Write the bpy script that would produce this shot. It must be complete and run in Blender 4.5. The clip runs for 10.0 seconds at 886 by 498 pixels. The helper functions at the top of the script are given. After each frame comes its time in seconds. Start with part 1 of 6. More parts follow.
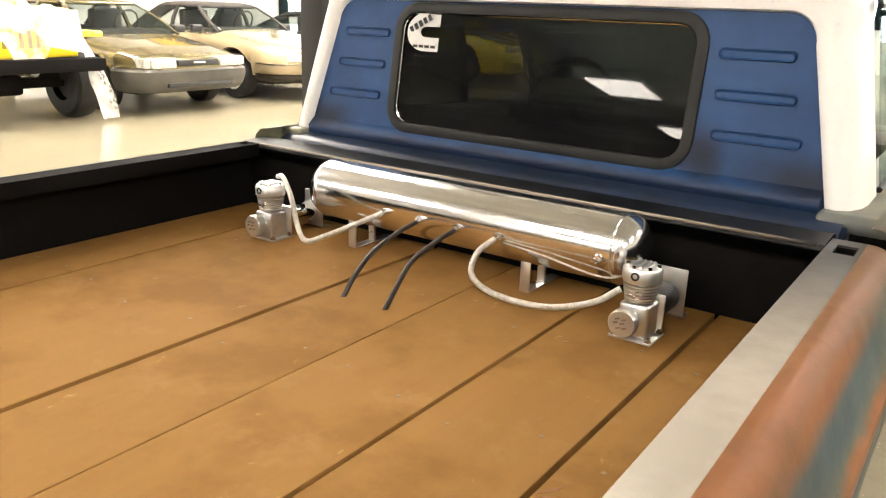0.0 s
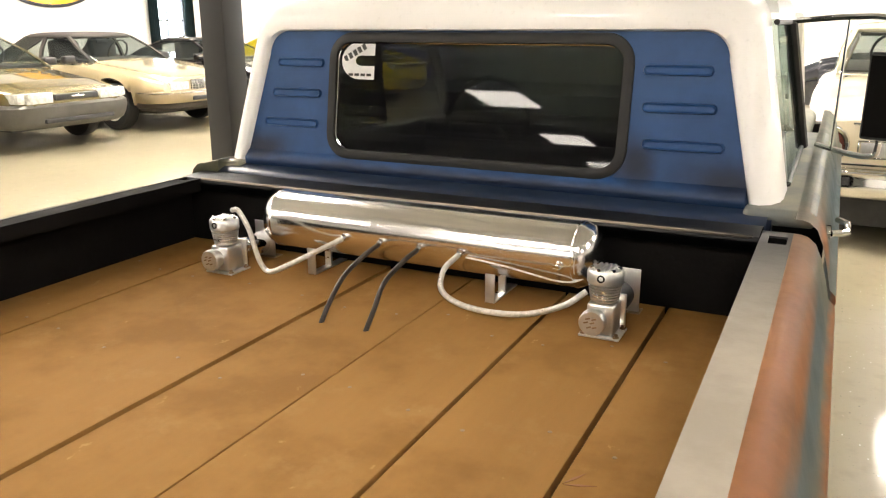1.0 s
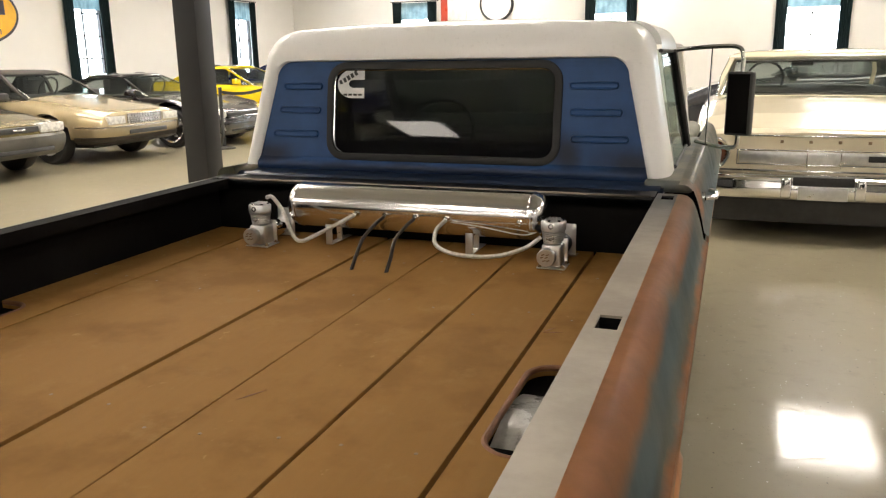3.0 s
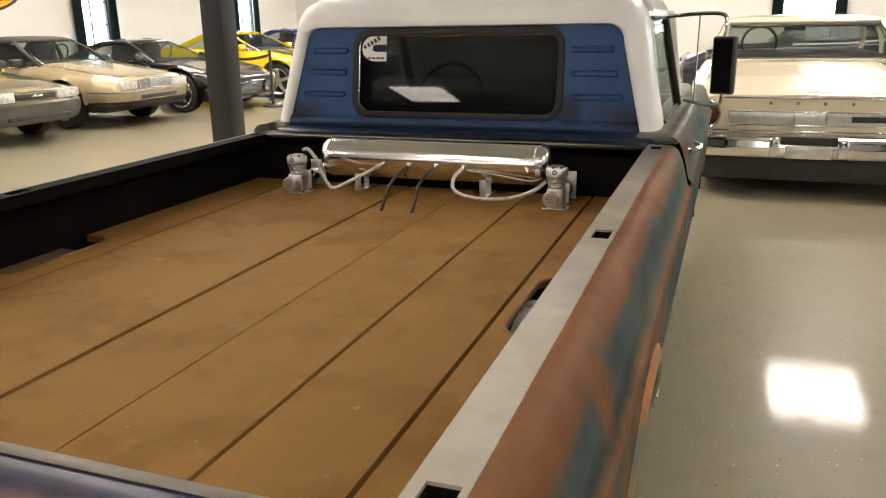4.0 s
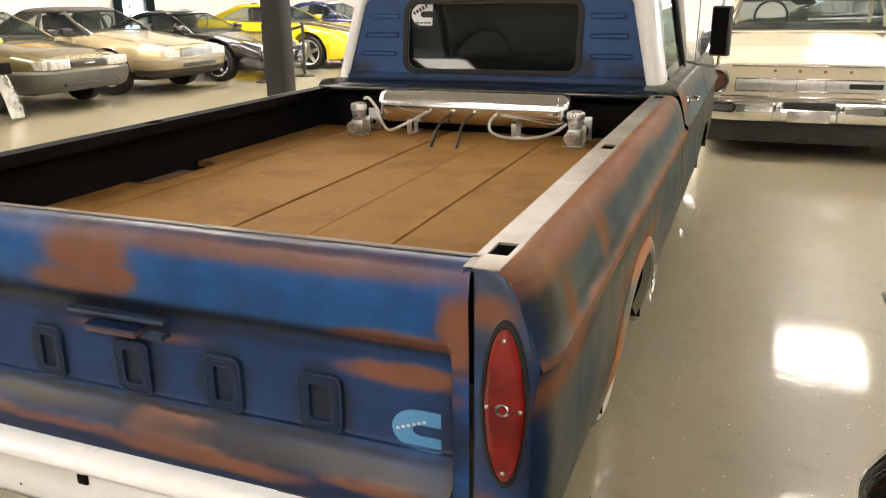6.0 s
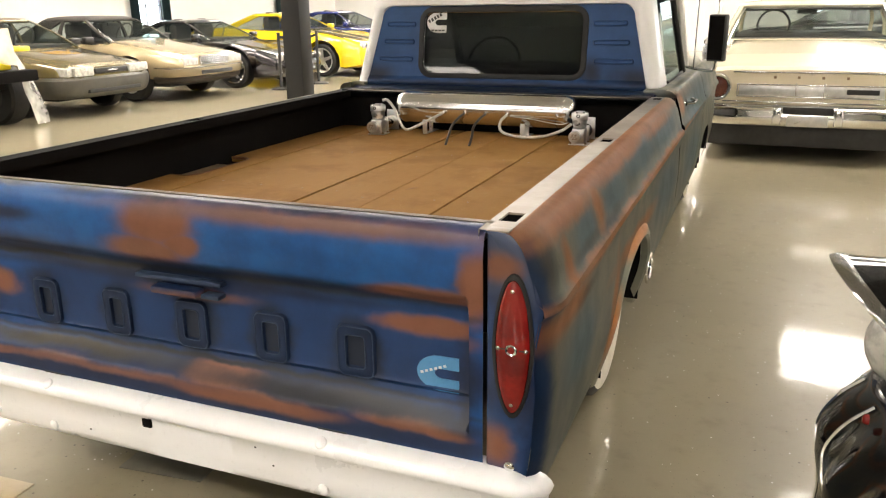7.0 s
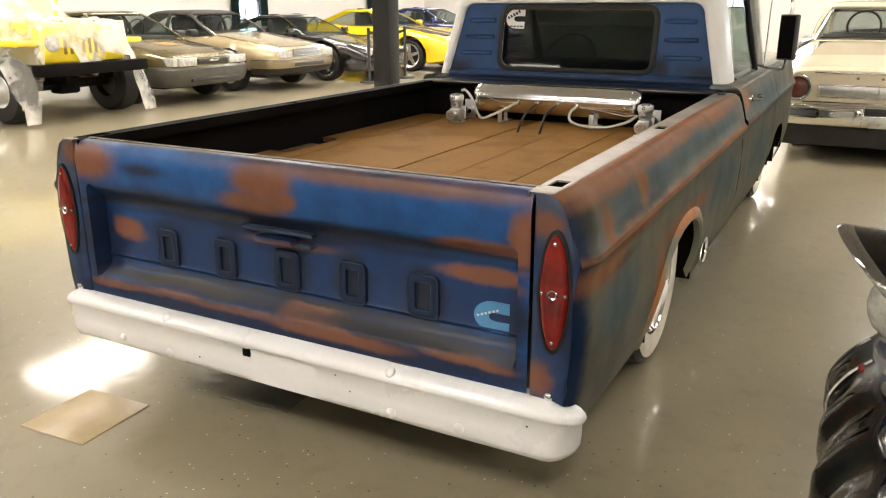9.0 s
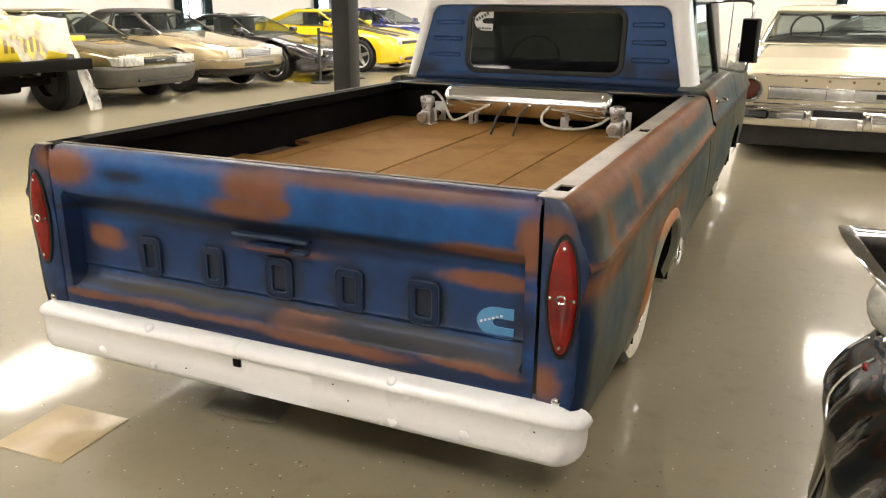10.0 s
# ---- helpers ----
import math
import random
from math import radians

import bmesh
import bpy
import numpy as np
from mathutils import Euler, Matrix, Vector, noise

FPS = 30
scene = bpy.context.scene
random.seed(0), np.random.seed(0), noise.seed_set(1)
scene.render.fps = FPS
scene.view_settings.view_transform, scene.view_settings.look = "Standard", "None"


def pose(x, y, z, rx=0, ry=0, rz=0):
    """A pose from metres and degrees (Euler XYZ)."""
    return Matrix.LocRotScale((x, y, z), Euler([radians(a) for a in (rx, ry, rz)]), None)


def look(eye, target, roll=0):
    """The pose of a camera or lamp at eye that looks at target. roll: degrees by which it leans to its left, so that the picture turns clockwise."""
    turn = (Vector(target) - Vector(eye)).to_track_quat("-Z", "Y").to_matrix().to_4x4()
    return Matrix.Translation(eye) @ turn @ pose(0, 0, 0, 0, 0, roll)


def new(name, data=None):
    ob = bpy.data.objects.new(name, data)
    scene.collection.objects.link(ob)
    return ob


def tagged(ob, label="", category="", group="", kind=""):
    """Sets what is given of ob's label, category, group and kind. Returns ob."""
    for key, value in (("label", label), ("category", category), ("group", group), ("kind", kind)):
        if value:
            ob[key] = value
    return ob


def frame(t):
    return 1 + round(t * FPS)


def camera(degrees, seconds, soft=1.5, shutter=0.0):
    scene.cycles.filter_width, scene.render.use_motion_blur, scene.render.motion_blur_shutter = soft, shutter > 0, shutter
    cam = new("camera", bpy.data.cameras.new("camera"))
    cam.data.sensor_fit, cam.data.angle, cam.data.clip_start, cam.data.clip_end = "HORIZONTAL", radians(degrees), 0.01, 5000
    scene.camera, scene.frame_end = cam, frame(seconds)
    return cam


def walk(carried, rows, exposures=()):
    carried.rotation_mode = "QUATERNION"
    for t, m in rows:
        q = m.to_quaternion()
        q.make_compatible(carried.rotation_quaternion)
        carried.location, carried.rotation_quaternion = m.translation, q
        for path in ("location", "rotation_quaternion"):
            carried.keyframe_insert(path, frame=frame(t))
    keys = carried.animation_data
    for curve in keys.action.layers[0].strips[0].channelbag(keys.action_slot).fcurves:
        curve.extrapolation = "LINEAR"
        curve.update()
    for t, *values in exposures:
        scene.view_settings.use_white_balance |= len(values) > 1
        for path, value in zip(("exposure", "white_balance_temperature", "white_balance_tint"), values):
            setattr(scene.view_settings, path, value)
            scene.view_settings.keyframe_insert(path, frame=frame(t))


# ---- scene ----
cam = camera(58.9, 10.0, soft=1.2)
PATH = [
    (0, (1.058, 0.832, 1.397), (-0.032, 2.401, 0.804), 2.0),
    (0.5, (0.986, 0.783, 1.401), (0.02, 2.441, 0.839), 1.7),
    (1, (0.943, 0.662, 1.429), (0.089, 2.384, 0.877), -0.2),
    (1.5, (0.957, 0.493, 1.411), (0.192, 2.285, 0.96), 0.6),
    (2, (1.018, 0.311, 1.444), (0.228, 2.087, 0.972), -0.3),
    (2.5, (1.005, 0.12, 1.431), (0.273, 1.92, 0.958), -0.4),
    (2.7, (1.014, 0.021, 1.415), (0.339, 1.847, 0.956), -1.0),
    (4, (1.111, -0.514, 1.424), (0.451, 1.291, 0.87), -1.0),
    (4.5, (1.11, -0.736, 1.412), (0.474, 1.075, 0.849), -0.8),
    (5, (1.133, -0.921, 1.405), (0.53, 0.886, 0.797), -0.9),
    (5.5, (1.198, -1.053, 1.401), (0.521, 0.726, 0.785), -0.6),
    (7, (1.346, -1.468, 1.401), (0.625, 0.302, 0.812), -0.7),
    (7.5, (1.383, -1.568, 1.406), (0.592, 0.177, 0.831), -0.6),
    (8, (1.455, -1.643, 1.415), (0.619, 0.078, 0.833), -0.1),
    (8.5, (1.518, -1.721, 1.407), (0.63, -0.021, 0.839), 0.2),
    (9, (1.528, -1.748, 1.397), (0.625, -0.065, 0.804), -0.1),
    (9.5, (1.483, -1.773, 1.4), (0.634, -0.058, 0.817), 1.1),
    (10, (1.378, -1.79, 1.403), (0.599, -0.046, 0.811), 0.4),
]
EXPOSURE = 0.0
STOPS = [(0, 1.16), (0.5, 1.10), (1, 0.93), (1.5, 0.66), (2, 0.28), (2.5, 0.02), (4, 0.04), (4.5, 0.10), (5.5, 0.38), (7, 0.45), (8.5, 0.25), (10, 0.25)]
walk(cam, [(t, look(eye, target, roll)) for t, eye, target, roll in PATH], [(t, EXPOSURE + s) for t, s in STOPS])

# ---- world, light ----
world = bpy.data.worlds.new("world")
scene.world = world
world.use_nodes = True
wn = world.node_tree.nodes
sky = wn.new("ShaderNodeTexSky")
sky.sky_type, sky.sun_disc = "NISHITA", False
sky.sun_elevation, sky.sun_rotation = radians(40), radians(20)
world.node_tree.links.new(sky.outputs[0], wn["Background"].inputs[0])
wn["Background"].inputs[1].default_value = 0.12

LAMP_GLOW = 20.0      # ceiling fixtures
WINDOW_GLOW = 12.0     # bright day behind the panes


# ---- small builders ----
def mesh_object(name, bm, material, smooth=35):
    me = bpy.data.meshes.new(name)
    bmesh.ops.recalc_face_normals(bm, faces=bm.faces[:])
    bm.to_mesh(me)
    bm.free()
    if smooth:
        for p in me.polygons:
            p.use_smooth = True
        me.set_sharp_from_angle(angle=radians(smooth))
    if material:
        me.materials.append(material)
    return new(name, me)


def part(name, bm, material, parent, label="", smooth=35):
    ob = mesh_object(name, bm, material, smooth)
    ob.parent = parent
    if label:
        ob["label"] = label
    return ob


def thing(name, label, category, group="", kind="", at=None):
    ob = new(name)
    if at is not None:
        ob.matrix_basis = at
    return tagged(ob, label, category, group, kind)


def single(name, bm, material, label, category, group="", kind="", smooth=35):
    return tagged(mesh_object(name, bm, material, smooth), label, category, group, kind)


def box(bm, x0, x1, y0, y1, z0, z1, bevel=0.0, seg=2, m=None):
    vs = [bm.verts.new((x, y, z)) for x in (x0, x1) for y in (y0, y1) for z in (z0, z1)]
    fs = [bm.faces.new([vs[i] for i in f]) for f in ((0, 1, 3, 2), (4, 6, 7, 5), (0, 4, 5, 1), (2, 3, 7, 6), (0, 2, 6, 4), (1, 5, 7, 3))]
    if m is not None:
        bmesh.ops.transform(bm, matrix=m, verts=vs)
    if bevel:
        es = list({e for f in fs for e in f.edges})
        bmesh.ops.bevel(bm, geom=es, offset=bevel, segments=seg, profile=0.5, affect="EDGES", clamp_overlap=True)
    return bm


def boxed(*a, **k):
    return box(bmesh.new(), *a, **k)


def loft(bm, rings, closed=True, caps=False):
    """Quads between rings of equal length."""
    rows = [[bm.verts.new(p) for p in r] for r in rings]
    n = len(rows[0])
    for a, b in zip(rows, rows[1:]):
        for i in range(n if closed else n - 1):
            j = (i + 1) % n
            bm.faces.new((a[i], a[j], b[j], b[i]))
    if caps:
        bm.faces.new(rows[0])
        bm.faces.new(rows[-1])
    return bm


def frame_of(d):
    d = Vector(d).normalized()
    u = d.orthogonal().normalized()
    return u, d.cross(u)


def cyl(bm, p0, p1, r0, r1=None, seg=20, caps=True):
    r1 = r0 if r1 is None else r1
    p0, p1 = Vector(p0), Vector(p1)
    u, v = frame_of(p1 - p0)
    ring = [(math.cos(2 * math.pi * i / seg), math.sin(2 * math.pi * i / seg)) for i in range(seg)]
    return loft(bm, [[p + u * (c * r) + v * (s * r) for c, s in ring] for p, r in ((p0, r0), (p1, r1))], True, caps)


def lathe(bm, centre, axis, profile, seg=32, caps=False):
    """profile: (distance along the axis, radius)."""
    c, d = Vector(centre), Vector(axis).normalized()
    u, v = frame_of(d)
    ring = [(math.cos(2 * math.pi * i / seg), math.sin(2 * math.pi * i / seg)) for i in range(seg)]
    return loft(bm, [[c + d * h + u * (a * r) + v * (b * r) for a, b in ring] for h, r in profile], True, caps)


def smooth_path(pts, steps=8):
    """Catmull-Rom through the points."""
    P = [Vector(p) for p in pts]
    P = [2 * P[0] - P[1]] + P + [2 * P[-1] - P[-2]]
    out = []
    for i in range(1, len(P) - 2):
        a, b, c, d = P[i - 1:i + 3]
        for k in range(steps):
            t = k / steps
            out.append(0.5 * ((2 * b) + (c - a) * t + (2 * a - 5 * b + 4 * c - d) * t * t + (3 * b - a - 3 * c + d) * t ** 3))
    return out + [P[-2]]


def tube(bm, pts, r, seg=10, caps=True):
    P = [Vector(p) for p in pts]
    rings, u = [], None
    for i, p in enumerate(P):
        d = (P[min(i + 1, len(P) - 1)] - P[max(i - 1, 0)]).normalized()
        u = (u - d * u.dot(d)).normalized() if u is not None else d.orthogonal().normalized()
        v = d.cross(u)
        rings.append([p + u * (r * math.cos(2 * math.pi * k / seg)) + v * (r * math.sin(2 * math.pi * k / seg)) for k in range(seg)])
    return loft(bm, rings, True, caps)


def slab(bm, outline, h, up=(0, 0, 1)):
    """A flat outline (3D points in one plane) pushed out by h along up."""
    up = Vector(up)
    a = [bm.verts.new(Vector(p)) for p in outline]
    b = [bm.verts.new(Vector(p) + up * h) for p in outline]
    bm.faces.new(a)
    bm.faces.new(b)
    for i in range(len(a)):
        j = (i + 1) % len(a)
        bm.faces.new((a[i], a[j], b[j], b[i]))
    return bm


def rounded(x0, x1, z0, z1, r, seg=5):
    """Rounded rectangle as (a, b) pairs, anticlockwise from the lower left."""
    out = []
    for cx, cz, a0 in ((x1 - r, z0 + r, -90), (x1 - r, z1 - r, 0), (x0 + r, z1 - r, 90), (x0 + r, z0 + r, 180)):
        for k in range(seg + 1):
            a = radians(a0 + 90 * k / seg)
            out.append((cx + r * math.cos(a), cz + r * math.sin(a)))
    return out


def interp(table, t):
    xs = [r[0] for r in table]
    return [float(np.interp(t, xs, [r[k] for r in table])) for k in range(1, len(table[0]))]


# ---- materials ----
def nodes_of(name):
    m = bpy.data.materials.new(name)
    m.use_nodes = True
    t = m.node_tree
    return m, t.nodes, t.links, t.nodes["Principled BSDF"]


def noise_node(n, l, vec, scale, detail=4, rough=0.55, stretch=None):
    if stretch:
        mp = n.new("ShaderNodeMapping")
        mp.inputs["Scale"].default_value = stretch
        l.new(vec, mp.inputs[0])
        vec = mp.outputs[0]
    x = n.new("ShaderNodeTexNoise")
    x.inputs["Scale"].default_value, x.inputs["Detail"].default_value, x.inputs["Roughness"].default_value = scale, detail, rough
    l.new(vec, x.inputs["Vector"])
    return x


def ramp(n, l, fac, a, b):
    r = n.new("ShaderNodeMapRange")
    r.interpolation_type = "SMOOTHSTEP"
    r.inputs[1].default_value, r.inputs[2].default_value = a, b
    l.new(fac, r.inputs[0])
    return r.outputs[0]


def mixc(n, l, fac, a, b):
    x = n.new("ShaderNodeMix")
    x.data_type = "RGBA"
    if isinstance(fac, float):
        x.inputs[0].default_value = fac
    else:
        l.new(fac, x.inputs[0])
    for v, s in ((a, x.inputs[6]), (b, x.inputs[7])):
        if isinstance(v, tuple):
            s.default_value = (*v, 1)
        else:
            l.new(v, s)
    return x.outputs[2]


def coords(n, l):
    return n.new("ShaderNodeTexCoord").outputs["Object"]


def add_bump(n, l, b, height, strength, distance=0.01):
    k = n.new("ShaderNodeBump")
    k.inputs["Strength"].default_value, k.inputs["Distance"].default_value = strength, distance
    l.new(height, k.inputs["Height"])
    l.new(k.outputs[0], b.inputs["Normal"])


def mat(name, c1, c2=None, scale=3.0, rough=0.5, metal=0.0, bump=0.0, fine=60.0, coat=0.0, stretch=None, rvar=0.08, spec=0.5):
    """A surface whose colour drifts between c1 and c2 at two scales."""
    m, n, l, b = nodes_of(name)
    c2 = c2 or tuple(v * 0.8 for v in c1)
    v = coords(n, l)
    big, small = noise_node(n, l, v, scale, 5, 0.6, stretch), noise_node(n, l, v, fine, 3, 0.6, stretch)
    c = mixc(n, l, ramp(n, l, big.outputs[0], 0.35, 0.65), c1, c2)
    dark = tuple(x * 0.86 for x in c2)
    c = mixc(n, l, ramp(n, l, small.outputs[0], 0.55, 0.95), c, dark)
    l.new(c, b.inputs["Base Color"])
    r = n.new("ShaderNodeMapRange")
    r.inputs[3].default_value, r.inputs[4].default_value = max(rough - rvar, 0.01), rough + rvar
    l.new(big.outputs[0], r.inputs[0])
    l.new(r.outputs[0], b.inputs["Roughness"])
    b.inputs["Metallic"].default_value = metal
    b.inputs["Coat Weight"].default_value = coat
    b.inputs["Coat Roughness"].default_value = 0.04
    b.inputs["Specular IOR Level"].default_value = spec
    if bump:
        add_bump(n, l, b, small.outputs[0], bump)
    return m


def glow(name, colour, strength):
    m, n, l, b = nodes_of(name)
    b.inputs["Base Color"].default_value = (*colour, 1)
    b.inputs["Emission Color"].default_value = (*colour, 1)
    b.inputs["Emission Strength"].default_value = strength
    return m


def pane(name, tint, clear):
    """Thin tinted glass: part see-through, part dark, glossy."""
    m, n, l, b = nodes_of(name)
    b.inputs["Base Color"].default_value = (*tint, 1)
    b.inputs["Roughness"].default_value = 0.02
    b.inputs["IOR"].default_value = 1.5
    b.inputs["Specular IOR Level"].default_value = 0.9
    tr, mx = n.new("ShaderNodeBsdfTransparent"), n.new("ShaderNodeMixShader")
    tr.inputs[0].default_value = (0.75, 0.8, 0.78, 1)
    mx.inputs[0].default_value = clear
    l.new(b.outputs[0], mx.inputs[1])
    l.new(tr.outputs[0], mx.inputs[2])
    l.new(mx.outputs[0], n["Material Output"].inputs[0])
    return m


def patched(name, base1, base2, layers, rough=0.45, coat=0.0):
    """Faded paint. layers: (colour, [(centre, radii)], softness): worn or darkened fields with ragged, soft borders,
    one over the other.
    """
    m, n, l, b = nodes_of(name)
    v = coords(n, l)
    big, fine = noise_node(n, l, v, 6, 5, 0.6), noise_node(n, l, v, 45, 4, 0.65)
    c = mixc(n, l, ramp(n, l, big.outputs[0], 0.36, 0.66), base1, base2)
    warp = n.new("ShaderNodeVectorMath")
    warp.operation = "MULTIPLY_ADD"
    wob = noise_node(n, l, v, 7, 4, 0.6)
    l.new(wob.outputs["Color"], warp.inputs[0])
    warp.inputs[1].default_value = (0.13, 0.13, 0.035)
    off = n.new("ShaderNodeVectorMath")
    off.operation = "ADD"
    off.inputs[1].default_value = (-0.065, -0.065, -0.0175)
    l.new(v, off.inputs[0])
    l.new(off.outputs[0], warp.inputs[2])
    for colour, spots, soft in layers:
        total = None
        for centre, radii in spots:
            s, d = n.new("ShaderNodeVectorMath"), n.new("ShaderNodeVectorMath")
            s.operation, d.operation = "SUBTRACT", "DIVIDE"
            s.inputs[1].default_value, d.inputs[1].default_value = centre, radii
            l.new(warp.outputs[0], s.inputs[0])
            l.new(s.outputs[0], d.inputs[0])
            ln = n.new("ShaderNodeVectorMath")
            ln.operation = "LENGTH"
            l.new(d.outputs[0], ln.inputs[0])
            k = ramp(n, l, ln.outputs["Value"], 1.0 + soft, 1.0 - soft)
            if total is None:
                total = k
            else:
                x = n.new("ShaderNodeMath")
                x.operation = "MAXIMUM"
                l.new(total, x.inputs[0])
                l.new(k, x.inputs[1])
                total = x.outputs[0]
        shade = mixc(n, l, ramp(n, l, big.outputs[0], 0.3, 0.7), colour, tuple(q * 0.75 for q in colour))
        c = mixc(n, l, total, c, shade)
    c = mixc(n, l, ramp(n, l, fine.outputs[0], 0.66, 1.1), c, (0.05, 0.05, 0.05))
    l.new(c, b.inputs["Base Color"])
    r = n.new("ShaderNodeMapRange")
    r.inputs[3].default_value, r.inputs[4].default_value = rough - 0.1, rough + 0.12
    l.new(big.outputs[0], r.inputs[0])
    l.new(r.outputs[0], b.inputs["Roughness"])
    b.inputs["Coat Weight"].default_value = coat
    b.inputs["Coat Roughness"].default_value = 0.2
    b.inputs["Specular IOR Level"].default_value = 0.35
    add_bump(n, l, b, fine.outputs[0], 0.05)
    return m


def wood(name, c1, c2, dark):
    m, n, l, b = nodes_of(name)
    v = coords(n, l)
    info = n.new("ShaderNodeObjectInfo")
    sh = n.new("ShaderNodeVectorMath")
    sh.operation = "MULTIPLY_ADD"
    sh.inputs[1].default_value = (9, 5, 3)
    l.new(info.outputs["Random"], sh.inputs[0])
    l.new(v, sh.inputs[2])
    p = sh.outputs[0]
    grain = noise_node(n, l, p, 9, 6, 0.65, (5, 0.5, 5))
    fine = noise_node(n, l, p, 60, 4, 0.7, (4, 0.7, 4))
    big = noise_node(n, l, p, 3.2, 5, 0.62)
    dust = noise_node(n, l, p, 8, 6, 0.72)
    fleck = noise_node(n, l, p, 26, 4, 0.6, (1.0, 0.6, 1.0))

    def part_of(value, amount):
        k = n.new("ShaderNodeMath")
        k.operation = "MULTIPLY"
        k.inputs[1].default_value = amount
        l.new(value, k.inputs[0])
        return k.outputs[0]
    c = mixc(n, l, part_of(ramp(n, l, grain.outputs[0], 0.34, 0.68), 0.35), c1, c2)
    c = mixc(n, l, part_of(ramp(n, l, big.outputs[0], 0.46, 0.66), 0.8), c, dark)
    c = mixc(n, l, part_of(ramp(n, l, fine.outputs[0], 0.55, 0.8), 0.14), c, tuple(q * 0.5 for q in dark))
    c = mixc(n, l, part_of(ramp(n, l, dust.outputs[0], 0.54, 0.70), 0.45), c, (c1[0] * 1.12, c1[1] * 1.22, c1[2] * 1.5))
    # pale scuffs
    c = mixc(n, l, part_of(ramp(n, l, fleck.outputs[0], 0.68, 0.74), 0.4), c, (0.44, 0.29, 0.12))
    l.new(c, b.inputs["Base Color"])
    b.inputs["Roughness"].default_value = 0.75
    b.inputs["Specular IOR Level"].default_value = 0.06
    add_bump(n, l, b, fine.outputs[0], 0.12, 0.004)
    return m


def epoxy(name):
    """Grey-beige coated concrete with scattered flakes."""
    m, n, l, b = nodes_of(name)
    v = coords(n, l)
    big = noise_node(n, l, v, 0.5, 5, 0.6)
    mid = noise_node(n, l, v, 9, 4, 0.6)
    c = mixc(n, l, ramp(n, l, big.outputs[0], 0.35, 0.65), (0.325, 0.288, 0.195), (0.29, 0.255, 0.172))
    c = mixc(n, l, ramp(n, l, mid.outputs[0], 0.5, 0.8), c, (0.26, 0.23, 0.155))
    for scale, lim, few, colour in ((30.0, 0.13, 0.86, (0.10, 0.08, 0.055)), (37.0, 0.13, 0.80, (0.75, 0.72, 0.62)), (62.0, 0.16, 0.62, (0.24, 0.20, 0.135))):
        vo = n.new("ShaderNodeTexVoronoi")
        vo.inputs["Scale"].default_value = scale
        l.new(v, vo.inputs["Vector"])
        pick, both = n.new("ShaderNodeMath"), n.new("ShaderNodeMath")
        pick.operation, both.operation = "GREATER_THAN", "MULTIPLY"
        sep = n.new("ShaderNodeSeparateColor")
        l.new(vo.outputs["Color"], sep.inputs[0])
        l.new(sep.outputs[0], pick.inputs[0])
        pick.inputs[1].default_value = few
        l.new(pick.outputs[0], both.inputs[0])
        l.new(ramp(n, l, vo.outputs["Distance"], lim, lim * 0.75), both.inputs[1])
        c = mixc(n, l, both.outputs[0], c, colour)
    l.new(c, b.inputs["Base Color"])
    b.inputs["Roughness"].default_value = 0.30
    b.inputs["Coat Weight"].default_value = 0.7
    b.inputs["Coat Roughness"].default_value = 0.02
    # orange-peel ripple of the poured coat
    rip, swell = noise_node(n, l, v, 34, 4, 0.72), noise_node(n, l, v, 13, 2, 0.5)
    both = n.new("ShaderNodeMath")
    both.operation = "MULTIPLY_ADD"
    both.inputs[1].default_value = 1.6
    l.new(swell.outputs[0], both.inputs[0])
    l.new(rip.outputs[0], both.inputs[2])
    b.inputs["Specular IOR Level"].default_value = 0.25
    add_bump(n, l, b, both.outputs[0], 0.040, 0.006)
    l.new(b.inputs["Normal"].links[0].from_socket, b.inputs["Coat Normal"])
    return m


